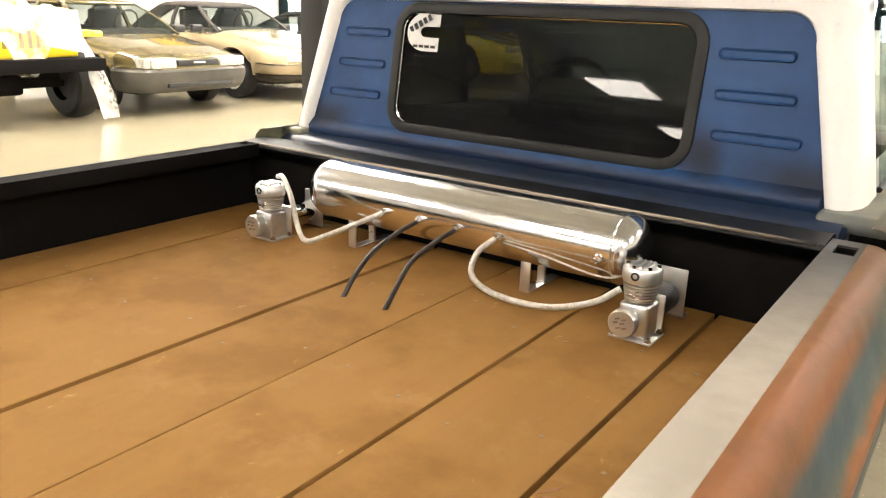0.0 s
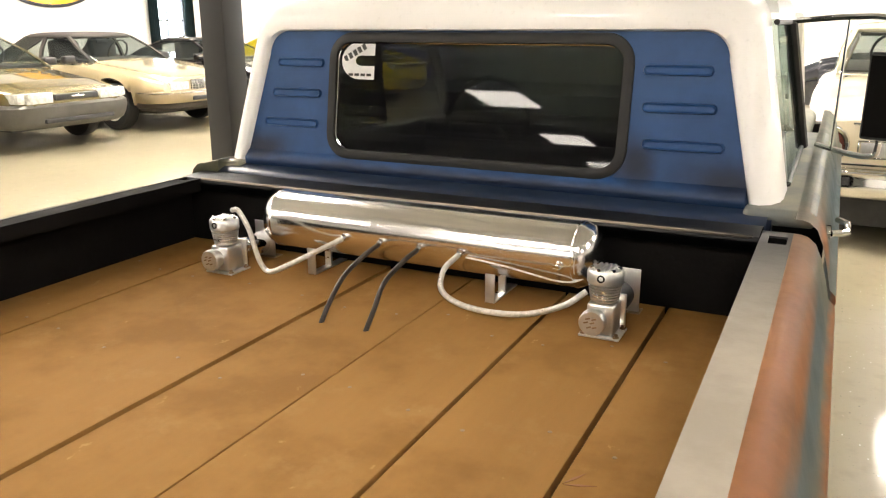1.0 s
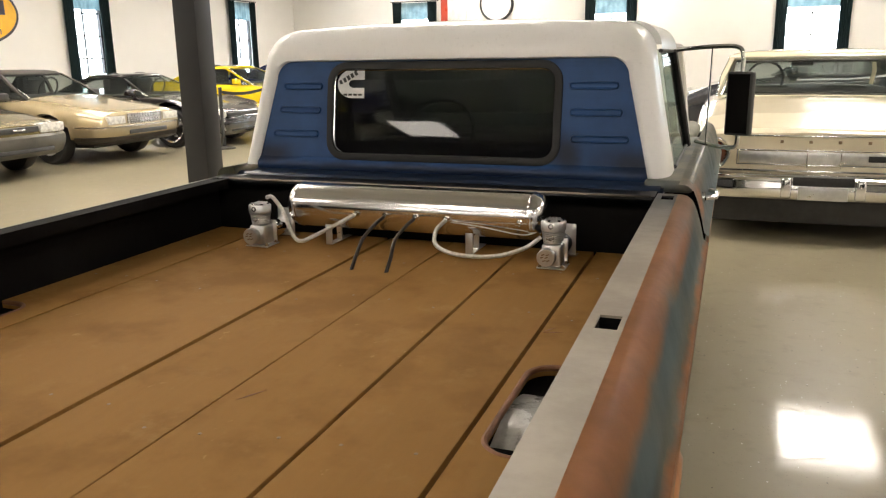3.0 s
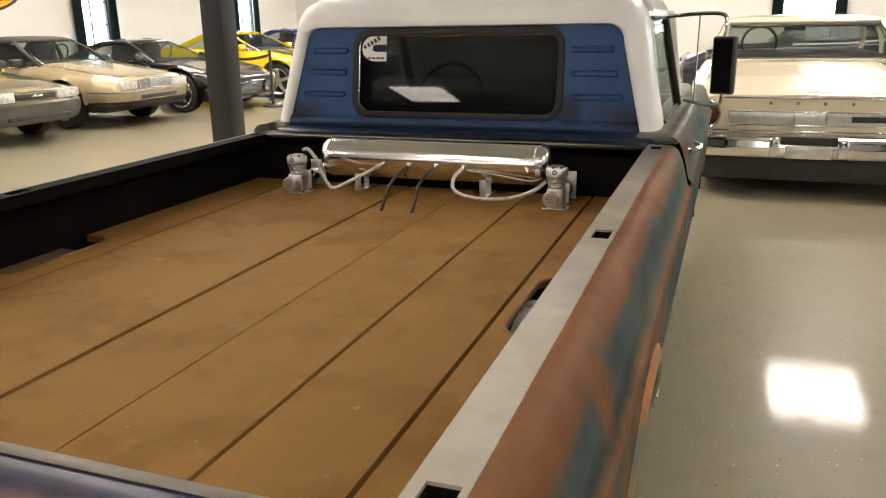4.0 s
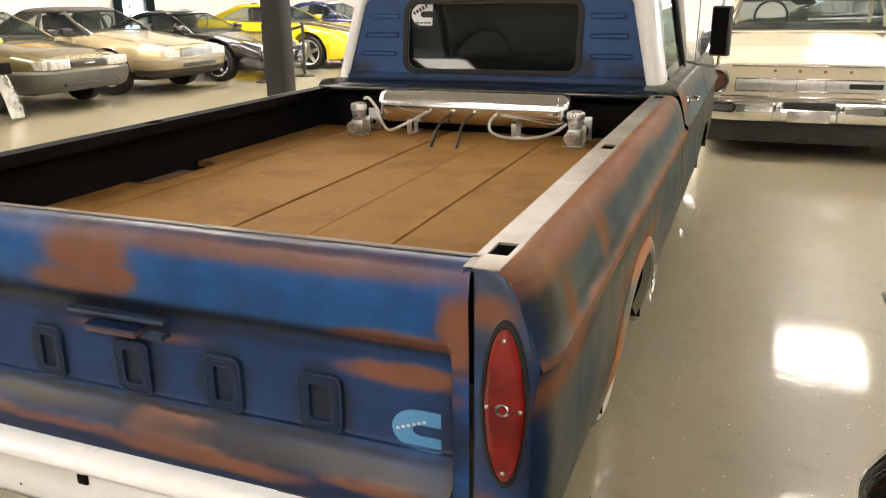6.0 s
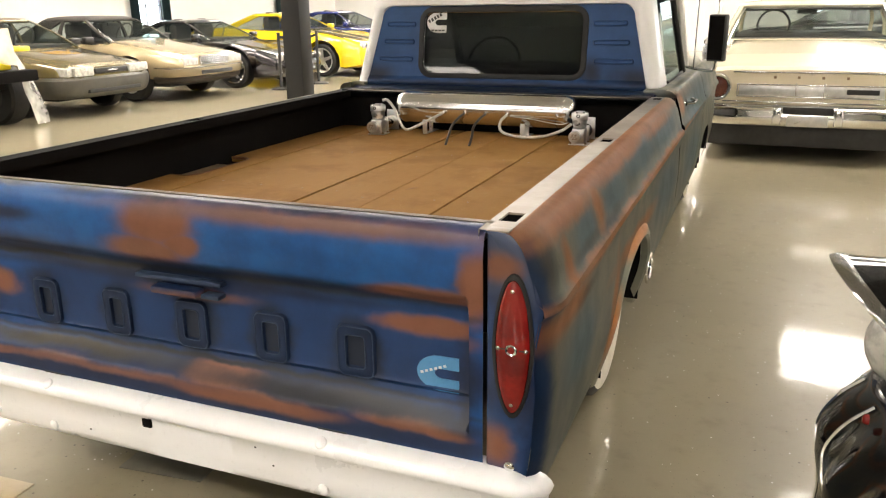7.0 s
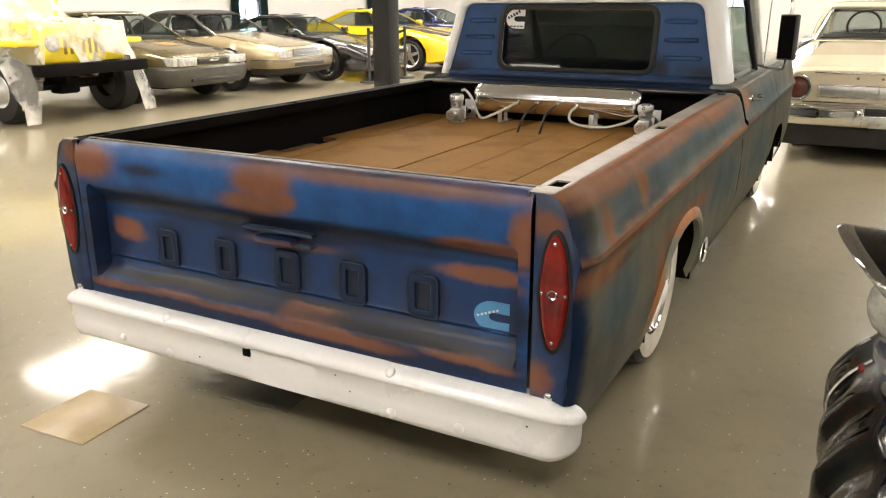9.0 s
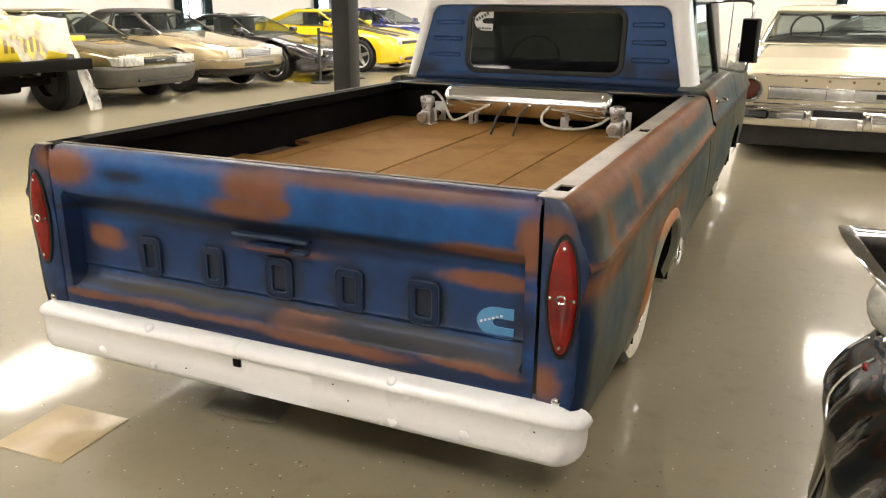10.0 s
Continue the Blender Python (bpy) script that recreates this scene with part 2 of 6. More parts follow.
RUST, ORANGE, NAVY = (0.195, 0.078, 0.045), (0.46, 0.185, 0.058), (0.005, 0.016, 0.055)
SLATE, STEEL = (0.215, 0.205, 0.150), (0.115, 0.175, 0.195)
PRIMER, GRIME_SHADE = (0.046, 0.041, 0.032), (0.012, 0.014, 0.02)
M_gate = patched("faded_tailgate_paint", (0.006, 0.085, 0.285), (0.005, 0.052, 0.19), [
    # deep blue, navy and frame halos: the recess's shade put into the paint
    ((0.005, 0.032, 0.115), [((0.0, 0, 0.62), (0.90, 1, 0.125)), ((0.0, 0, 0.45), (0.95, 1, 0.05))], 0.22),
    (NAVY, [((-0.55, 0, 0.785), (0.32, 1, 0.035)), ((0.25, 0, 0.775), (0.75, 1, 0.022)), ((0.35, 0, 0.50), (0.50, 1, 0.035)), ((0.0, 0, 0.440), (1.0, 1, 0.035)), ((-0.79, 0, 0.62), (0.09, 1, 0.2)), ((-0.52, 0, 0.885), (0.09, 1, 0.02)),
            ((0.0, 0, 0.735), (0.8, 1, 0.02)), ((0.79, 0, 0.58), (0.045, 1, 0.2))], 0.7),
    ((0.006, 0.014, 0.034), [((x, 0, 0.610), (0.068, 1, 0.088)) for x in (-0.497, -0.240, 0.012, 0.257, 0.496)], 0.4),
    (PRIMER, [((-0.42, 0, 0.500), (0.38, 1, 0.014))], 0.7),
    (RUST, [((-0.02, 0, 0.900), (0.115, 1, 0.06)), ((-0.07, 0, 0.825), (0.125, 1, 0.038)), ((0.05, 0, 0.85), (0.06, 1, 0.03)), ((-0.79, 0, 0.90), (0.13, 1, 0.06)), ((0.72, 0, 0.792), (0.17, 1, 0.026)), ((0.83, 0, 0.83), (0.04, 1, 0.08)), ((0.69, 0, 0.70), (0.13, 1, 0.022)),
             ((-0.68, 0, 0.655), (0.075, 1, 0.042)), ((0.115, 0, 0.495), (0.10, 1, 0.028)), ((0.22, 0, 0.455), (0.24, 1, 0.022)), ((0.67, 0, 0.472), (0.14, 1, 0.016)), ((-0.72, 0, 0.462), (0.12, 1, 0.014))], 0.42),
    ((0.15, 0.07, 0.055), [((0.40, 0, 0.940), (0.50, 1, 0.022)), ((0.02, 0, 0.70), (0.16, 1, 0.014)), ((-0.35, 0, 0.465), (0.5, 1, 0.012))], 0.7),
    # dirty top edge, and thin bands of painted shade along the creases
    (GRIME_SHADE, [((0.0, 0, 0.972), (1.2, 1, 0.014)), ((-0.2, 0, 0.757), (1.0, 1, 0.010)), ((0.0, 0, 0.522), (0.82, 1, 0.006)), ((0.45, 0, 0.492), (0.40, 1, 0.014))], 0.8),
], 0.48, 0.08)
M_side = patched("worn_bedside_paint", SLATE, (0.165, 0.175, 0.14), [
    (STEEL, [((0.95, 0.40, 0.865), (1, 0.11, 0.055)), ((0.95, 0.82, 0.87), (1, 0.22, 0.05)), ((0.95, 1.35, 0.885), (1, 0.35, 0.045)), ((0.95, 2.0, 0.88), (1, 0.35, 0.05)), ((0.95, 3.6, 0.85), (1, 0.8, 0.1)), ((0.95, 0.35, 0.58), (1, 0.18, 0.10)), ((0.95, 2.1, 0.62), (1, 0.4, 0.12)), ((0.95, 3.4, 0.55), (1, 0.5, 0.15))], 0.6),
    ((0.012, 0.04, 0.11), [((0.95, -0.01, 0.6), (1, 0.075, 1))], 0.5),
    ((0.06, 0.06, 0.05), [((0.95, 0.07, 0.88), (1, 0.04, 0.06)), ((0.97, 0.34, 0.71), (1, 0.14, 0.014)), ((0.95, 0.62, 0.825), (1, 0.3, 0.018))], 0.9),
    (ORANGE, [((0.92, 1.1, 0.958), (1, 1.5, 0.030)), ((0.99, 1.7, 0.797), (1, 1.9, 0.013)), ((0.97, 0.20, 0.735), (1, 0.20, 0.040)), ((0.97, 0.48, 0.775), (1, 0.28, 0.026)), ((0.95, 0.57, 0.895), (1, 0.06, 0.065)), ((0.95, 0.30, 0.935), (1, 0.30, 0.026)), ((0.95, 1.00, 0.940), (1, 0.55, 0.024)), ((0.95, 1.9, 0.93), (1, 0.35, 0.024)), ((0.95, 0.20, 0.83), (1, 0.035, 0.07)), ((0.97, 0.855, 0.50), (1, 0.05, 0.15)), ((0.97, 1.25, 0.630), (1, 0.40, 0.030)), ((0.95, 2.72, 0.92), (1, 0.1, 0.05)), ((0.97, 2.6, 0.80), (1, 0.6, 0.012))], 0.7),
], 0.5)
M_quarter = patched("worn_corner_paint", (0.010, 0.040, 0.125), NAVY, [
    ((0.05, 0.07, 0.13), [((0.9, 0, 0.9), (0.06, 1, 0.09)), ((-0.9, 0, 0.85), (0.06, 1, 0.05))], 0.5),
    (RUST, [((0.87, 0, 0.885), (0.035, 1, 0.03)), ((0.87, 0, 0.47), (0.04, 1, 0.045)), ((-0.86, 0, 0.92), (0.05, 1, 0.04))], 0.6),
], 0.42, 0.25)
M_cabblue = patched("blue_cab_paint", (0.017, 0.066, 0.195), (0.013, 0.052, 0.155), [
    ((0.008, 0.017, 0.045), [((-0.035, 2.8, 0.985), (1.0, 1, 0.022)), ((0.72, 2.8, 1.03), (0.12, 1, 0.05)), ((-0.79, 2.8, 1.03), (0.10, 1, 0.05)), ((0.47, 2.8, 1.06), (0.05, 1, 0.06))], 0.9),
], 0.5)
# near-black blue for the ledge and panel below the cab's rear
M_ledge = mat("dark_ledge_paint", (0.010, 0.018, 0.038), (0.014, 0.026, 0.06), 5, 0.36)
M_white = mat("white_roof_paint", (0.85, 0.85, 0.84), (0.81, 0.81, 0.80), 2, 0.32, coat=0.25)
M_slate = mat("grey_door_paint", SLATE, (0.12, 0.135, 0.13), 5, 0.45)
M_bumper = mat("white_bumper_paint", (0.86, 0.87, 0.885), (0.84, 0.85, 0.865), 3, 0.28, coat=0.4, rvar=0.04)
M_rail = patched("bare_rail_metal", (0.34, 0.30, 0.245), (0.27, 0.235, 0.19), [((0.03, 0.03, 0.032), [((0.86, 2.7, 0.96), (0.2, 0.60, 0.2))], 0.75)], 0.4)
M_linerblack = mat("black_bed_liner", (0.0055, 0.0050, 0.0048), (0.008, 0.0074, 0.007), 4, 0.8, bump=0.08, spec=0.06)
M_capblack = mat("satin_black_cap", (0.016, 0.017, 0.020), (0.030, 0.031, 0.034), 4, 0.42, bump=0.03, spec=0.35)
M_boards = wood("stained_boards", (0.275, 0.148, 0.046), (0.250, 0.132, 0.038), (0.205, 0.104, 0.028))
M_dusty = mat("dusty_brown_liner", (0.17, 0.10, 0.045), (0.11, 0.065, 0.032), 9, 0.7)
M_edge = mat("raw_board_edge", (0.22, 0.09, 0.035), (0.12, 0.05, 0.02), 8, 0.7)
M_chrome = mat("chrome", (0.83, 0.83, 0.83), (0.78, 0.78, 0.78), 4, 0.07, 1.0, rvar=0.03)
M_tank = mat("polished_aluminium", (0.90, 0.90, 0.91), (0.84, 0.84, 0.85), 7, 0.17, 1.0, rvar=0.06, stretch=(0.3, 4, 4))
M_alu = mat("cast_aluminium", (0.72, 0.72, 0.71), (0.60, 0.60, 0.59), 12, 0.30, 0.9, bump=0.05)
M_braid = mat("braided_steel_hose", (0.68, 0.66, 0.61), (0.5, 0.48, 0.44), 90, 0.3, 0.55, bump=0.5, fine=420)
M_rubber = mat("black_rubber", (0.010, 0.010, 0.010), (0.016, 0.016, 0.016), 8, 0.5, bump=0.03, spec=0.3)
M_hose = mat("black_hose", (0.022, 0.017, 0.013), (0.034, 0.027, 0.021), 8, 0.42, spec=0.3)
M_whitewall = mat("whitewall_rubber", (0.78, 0.75, 0.66), (0.7, 0.67, 0.58), 8, 0.5)
M_redlens = mat("red_lens", (0.21, 0.010, 0.008), (0.11, 0.005, 0.005), 14, 0.2, coat=0.25, bump=0.02, fine=220, spec=0.3)
M_darklens = mat("deep_red_lens", (0.11, 0.022, 0.010), (0.07, 0.014, 0.008), 14, 0.2, coat=0.3)
M_clearlens = mat("headlamp_lens", (0.58, 0.57, 0.52), (0.36, 0.36, 0.33), 26, 0.12, 0.0, coat=0.6, bump=0.1, fine=120)
M_tint = pane("tinted_cab_glass", (0.003, 0.003, 0.004), 0.19)
M_tint.node_tree.nodes["Principled BSDF"].inputs["Specular IOR Level"].default_value = 0.27
M_glass = pane("car_glass", (0.02, 0.025, 0.025), 0.74)
M_clear = pane("clear_door_glass", (0.02, 0.025, 0.025), 0.88)
M_interior = mat("dark_interior", (0.03, 0.027, 0.025), (0.05, 0.045, 0.04), 5, 0.6)
M_decal = mat("white_decal", (0.78, 0.78, 0.78), None, 5, 0.5)
M_bluedecal = mat("pale_blue_decal", (0.10, 0.30, 0.56), (0.08, 0.26, 0.5), 5, 0.4)
M_letter = mat("dark_embossed_paint", (0.008, 0.017, 0.044), (0.011, 0.024, 0.060), 9, 0.5, spec=0.25)
M_letteredge = mat("lighter_edge_paint", (0.035, 0.055, 0.10), (0.018, 0.03, 0.06), 9, 0.45, spec=0.3)
M_floor = epoxy("coated_concrete")
M_wall = mat("white_wall_paint", (0.80, 0.79, 0.76), (0.77, 0.76, 0.73), 0.8, 0.6, bump=0.03)
M_ceiling = mat("pale_ceiling", (0.42, 0.42, 0.42), (0.36, 0.36, 0.36), 0.6, 0.7)
M_column = mat("dark_painted_steel", (0.013, 0.014, 0.017), (0.018, 0.019, 0.022), 3, 0.45, bump=0.03)
M_curtain = mat("dark_green_curtain", (0.012, 0.03, 0.032), (0.02, 0.045, 0.048), 6, 0.8)
M_sheer = mat("sheer_curtain", (0.30, 0.38, 0.40), (0.2, 0.28, 0.3), 5, 0.8)
M_black = mat("matt_black_plastic", (0.018, 0.018, 0.018), (0.03, 0.03, 0.03), 8, 0.5)
M_tub = mat("grey_moulded_tub", (0.26, 0.255, 0.235), (0.42, 0.41, 0.38), 16, 0.28, bump=0.35, fine=30)
M_tile = mat("tan_floor_board", (0.50, 0.40, 0.24), (0.44, 0.345, 0.20), 6, 0.3)
# grey plate, its colour darkened for the shadow under the bumper
M_greytile = mat("shaded_grey_board", (0.22, 0.205, 0.165), (0.17, 0.16, 0.13), 6, 0.3)
M_yellowsign = mat("yellow_enamel", (0.85, 0.47, 0.015), (0.8, 0.42, 0.012), 3, 0.25, coat=0.3)
M_window = glow("daylight", (0.82, 0.91, 1.0), WINDOW_GLOW)
M_lamp = glow("lamp_diffuser", (1.0, 0.91, 0.815), LAMP_GLOW)
M_nail = mat("dull_screw", (0.15, 0.085, 0.04), (0.30, 0.22, 0.13), 3, 0.5, 0.3)


def car_paint(name, c, flake=0.5, rough=0.25):
    return mat(name, c, tuple(v * 0.92 for v in c), 1.5, rough, flake, coat=1.0, rvar=0.04, fine=400)


# ---- room ----
X0, X1, Y0, Y1, H = -13.6, 11.0, -23.0, 25.0, 5.0
bm = boxed(X0 - 0.2, X1 + 0.2, Y0 - 0.2, Y1 + 0.2, -0.15, 0.0)
single("floor", bm, M_floor, "glossy grey-beige epoxy floor with scattered flakes", "floor", kind="structure", smooth=0)
bm = boxed(X0, X1, Y0, Y1, H, H + 0.15)
for k in range(12):
    y = Y0 + 2 + k * 4
    box(bm, X0, X1, y - 0.08, y + 0.08, H - 0.3, H)
single("ceiling", bm, M_ceiling, "pale painted ceiling with steel beams", "ceiling", kind="structure", smooth=0)


def wall(name, axis, at, thick, lo, hi, openings):
    """A wall on the plane axis=at, from lo to hi, with openings (a0, a1, z0, z1) through it."""
    bm = bmesh.new()

    def piece(a0, a1, z0, z1):
        if a1 - a0 > 0.001 and z1 - z0 > 0.001:
            t0, t1 = sorted((at, at + thick))
            if axis == "x":
                box(bm, t0, t1, a0, a1, z0, z1)
            else:
                box(bm, a0, a1, t0, t1, z0, z1)
    a = lo
    for o0, o1, z0, z1 in sorted(openings):
        piece(a, o0, 0, H)
        piece(o0, o1, 0, z0)
        piece(o0, o1, z1, H)
        a = o1
    piece(a, hi, 0, H)
    return single(name, bm, M_wall, "white painted block wall", "wall", kind="structure", smooth=0)


def window(axis, at, inward, a0, a1, z0, z1):
    """A framed window with daylight behind its panes and dark curtains at both sides."""
    def P(a, d, z):
        return (at + inward * d, a, z) if axis == "x" else (a, at + inward * d, z)

    def bar(bm, aa, ab, da, db, za, zb):
        p, q = P(aa, da, za), P(ab, db, zb)
        box(bm, *sorted((p[0], q[0])), *sorted((p[1], q[1])), *sorted((p[2], q[2])))
    w = thing("window", "steel framed window with bright daylight behind it", "window", "windows", "structure")
    bm = bmesh.new()
    for aa, ab, za, zb in ((a0, a0 + 0.05, z0, z1), (a1 - 0.05, a1, z0, z1), (a0 + 0.05, a1 - 0.05, z0, z0 + 0.05), (a0 + 0.05, a1 - 0.05, z1 - 0.05, z1)):
        bar(bm, aa, ab, -0.12, -0.04, za, zb)
    nz = max(2, round((z1 - z0) / 0.55))
    for k in range(1, nz):
        z = z0 + (z1 - z0) * k / nz
        bar(bm, a0 + 0.05, a1 - 0.05, -0.1, -0.06, z - 0.015, z + 0.015)
    am = (a0 + a1) / 2
    bar(bm, am - 0.015, am + 0.015, -0.098, -0.062, z0 + 0.05, z1 - 0.05)
    part("window_frame", bm, M_black, w, smooth=0)
    bm = bmesh.new()
    bar(bm, a0 + 0.02, a1 - 0.02, -0.17, -0.15, z0 + 0.02, z1 - 0.02)
    part("pane", bm, M_window, w, "pane bright with daylight", smooth=0)
    c = thing("curtain_pair", "dark green curtains on a black rod at a window", "curtain", "curtains")
    bm = bmesh.new()
    tube(bm, [P(a0 - 0.25, 0.09, z1 + 0.12), P(a1 + 0.25, 0.09, z1 + 0.12)], 0.014)
    part("curtain_rod", bm, M_black, c)
    for s, e in ((a0 - 0.18, a0 + 0.14), (a1 - 0.14, a1 + 0.18)):
        bm = bmesh.new()
        n = 28
        rings = []
        for z, k in ((z1 + 0.1, 1.0), ((z0 + z1) / 2, 0.92), (z0 - 0.15, 1.0)):
            rings.append([P((s + e) / 2 + (i / n - 0.5) * (e - s) * k, 0.09 + 0.03 * math.sin(i * 1.25), z) for i in range(n + 1)])
        loft(bm, rings, closed=False)
        bmesh.ops.solidify(bm, geom=bm.faces[:], thickness=0.006)
        part("curtain", bm, M_curtain, c)
    bm = bmesh.new()
    n = 40
    loft(bm, [[P(a0 + 0.1 + (a1 - a0 - 0.2) * i / n, 0.06 + 0.012 * math.sin(i * 1.1), z) for i in range(n + 1)] for z in (z1 + 0.08, z1 - 0.45)], closed=False)
    bmesh.ops.solidify(bm, geom=bm.faces[:], thickness=0.004)
    part("valance", bm, M_sheer, c, "pale sheer valance")


LEFT_WINDOWS = [(14.75, 15.85, 1.0, 3.1), (21.2, 22.3, 1.0, 3.1)]
FAR_WINDOWS = [(-9.6, -8.4, 1.3, 3.1), (-3.2, -2.0, 1.3, 3.1), (2.2, 3.8, 1.3, 3.1), (5.3, 6.9, 1.3, 3.1), (8.2, 9.8, 1.3, 3.1)]
wall("wall_west", "x", X0, -0.2, Y0, Y1, LEFT_WINDOWS)
wall("wall_east", "x", X1, 0.2, Y0, Y1, [])
wall("wall_north", "y", Y1, 0.2, X0 - 0.2, X1 + 0.2, FAR_WINDOWS)
wall("wall_south", "y", Y0, -0.2, X0 - 0.2, X1 + 0.2, [])
for o in LEFT_WINDOWS:
    window("x", X0, 1, *o)
for o in FAR_WINDOWS:
    window("y", Y1, -1, *o)

# ceiling fixtures
def ceiling_light(x, y):
    lamp = thing("ceiling_light", "suspended fluorescent ceiling fixture with a bright diffuser", "ceiling light", "ceiling lights")
    lamp.location = (x, y, H - 0.55)
    part("housing", boxed(-0.70, 0.70, -0.86, 0.86, 0.0, 0.09, 0.01), M_white, lamp)
    part("diffuser", boxed(-0.66, 0.66, -0.82, 0.82, -0.012, -0.002), M_lamp, lamp, "glowing diffuser", smooth=0)
    for s in (-0.5, 0.5):
        bm = bmesh.new()
        cyl(bm, (s, 0, 0.09), (s, 0, 0.55), 0.006, seg=6)
        part("hanger", bm, M_black, lamp)


for i in range(5):
    for j in range(-3, 7):
        x, y = -10.6 + 4.45 * i, -8.0 + 5.4 * j + (2.5 if j == 0 else -0.8 if j == 6 else 0)
        y += -1.2 if 0 < j < 6 else 1.0 if j < 0 else 0.0
        if j < 0 and i in (0, 4) or j == 0 or j == 2 and i in (2, 3) or j == 5 and i == 3:
            continue
        ceiling_light(x + (1.1 if i == 0 else 0.0), y - (0.9 if i == 0 else 0.0))
# extra unseen fixtures, added only to brighten the west floor and cars
for x, y in ((-3.9, 4.3), (-3.9, 9.7), (-3.9, 15.1), (-8.4, 9.7)):
    ceiling_light(x, y)

# steel column behind the bed
bm = bmesh.new()
cx, cy = -2.30, 4.33
box(bm, cx - 0.085, cx + 0.085, cy - 0.085, cy + 0.085, 0.012, H, 0.006)
col = thing("steel_column", "dark painted square steel column", "column", kind="structure")
part("shaft", bm, M_column, col)
part("base_plate", boxed(cx - 0.16, cx + 0.16, cy - 0.16, cy + 0.16, 0.0, 0.012, 0.003), M_column, col)


# ---- pickup truck ----
truck = thing("pickup_truck", "lowered vintage pickup with patchy blue, grey and rust-orange paint", "pickup truck")
RZ = 0.962      # rail top
FZ = 0.757      # top of the bed boards

SKIN = [(0.962, 0.891), (0.961, 0.908), (0.957, 0.922), (0.942, 0.940), (0.910, 0.955), (0.860, 0.970), (0.815, 0.981), (0.802, 0.995), (0.786, 0.998), (0.770, 0.986), (0.720, 0.978), (0.600, 0.982), (0.450, 0.974), (0.330, 0.952), (0.240, 0.922), (0.205, 0.908)]


def skin_x(z):
    t = sorted(SKIN)
    return float(np.interp(z, [a for a, _ in t], [b for _, b in t]))


def arch(y, yc, half, z0, top):
    u = abs(y - yc) / half
    return z0 + (top - z0) * (1 - u ** 2.6) ** (1 / 2.6) if u < 1 else z0


def side_panel(side, y0, y1, arches, zbot, ztop=RZ, inset=None, zfun=None):
    """Body side between y0 and y1, its lower edge following the wheel arches."""
    bm = bmesh.new()
    ys = [y0 + (y1 - y0) * k / 90 for k in range(91)]
    for yc, half, top in arches:
        ys += [yc - half, yc + half, yc - half + 0.003, yc + half - 0.003]
    ys = sorted(y for y in set(ys) if y0 <= y <= y1)
    full = [z for z, _ in SKIN if z <= ztop]
    rings = []
    for y in ys:
        zl = max([zbot, 0.265 - 0.5 * y if y0 == 0.0 else zbot] + [arch(y, yc, half, zbot, top) for yc, half, top in arches])
        zs = [ztop - (ztop - z) * (ztop - zl) / (ztop - zbot) if zl > 0.786 else (z if z > zl else None) for z in full]
        hold = [z for z in full if z > zl + 1e-4]
        zs = hold + [zl + (hold[-1] - zl) * (1 - (k + 1) / (len(full) - len(hold))) for k in range(len(full) - len(hold))]
        d = inset(y) if inset else 0.0
        lift = zfun(y) if zfun else 0.0
        rings.append([(side * (skin_x(z) - d), y, z + lift * max(0, (z - 0.6) / 0.36)) for z in zs])
    loft(bm, rings, closed=False)
    bmesh.ops.solidify(bm, geom=bm.faces[:], thickness=0.004)
    return bm


def rear_roll(y):
    return 0.026 * max(0.0, 1 - y / 0.09) ** 2


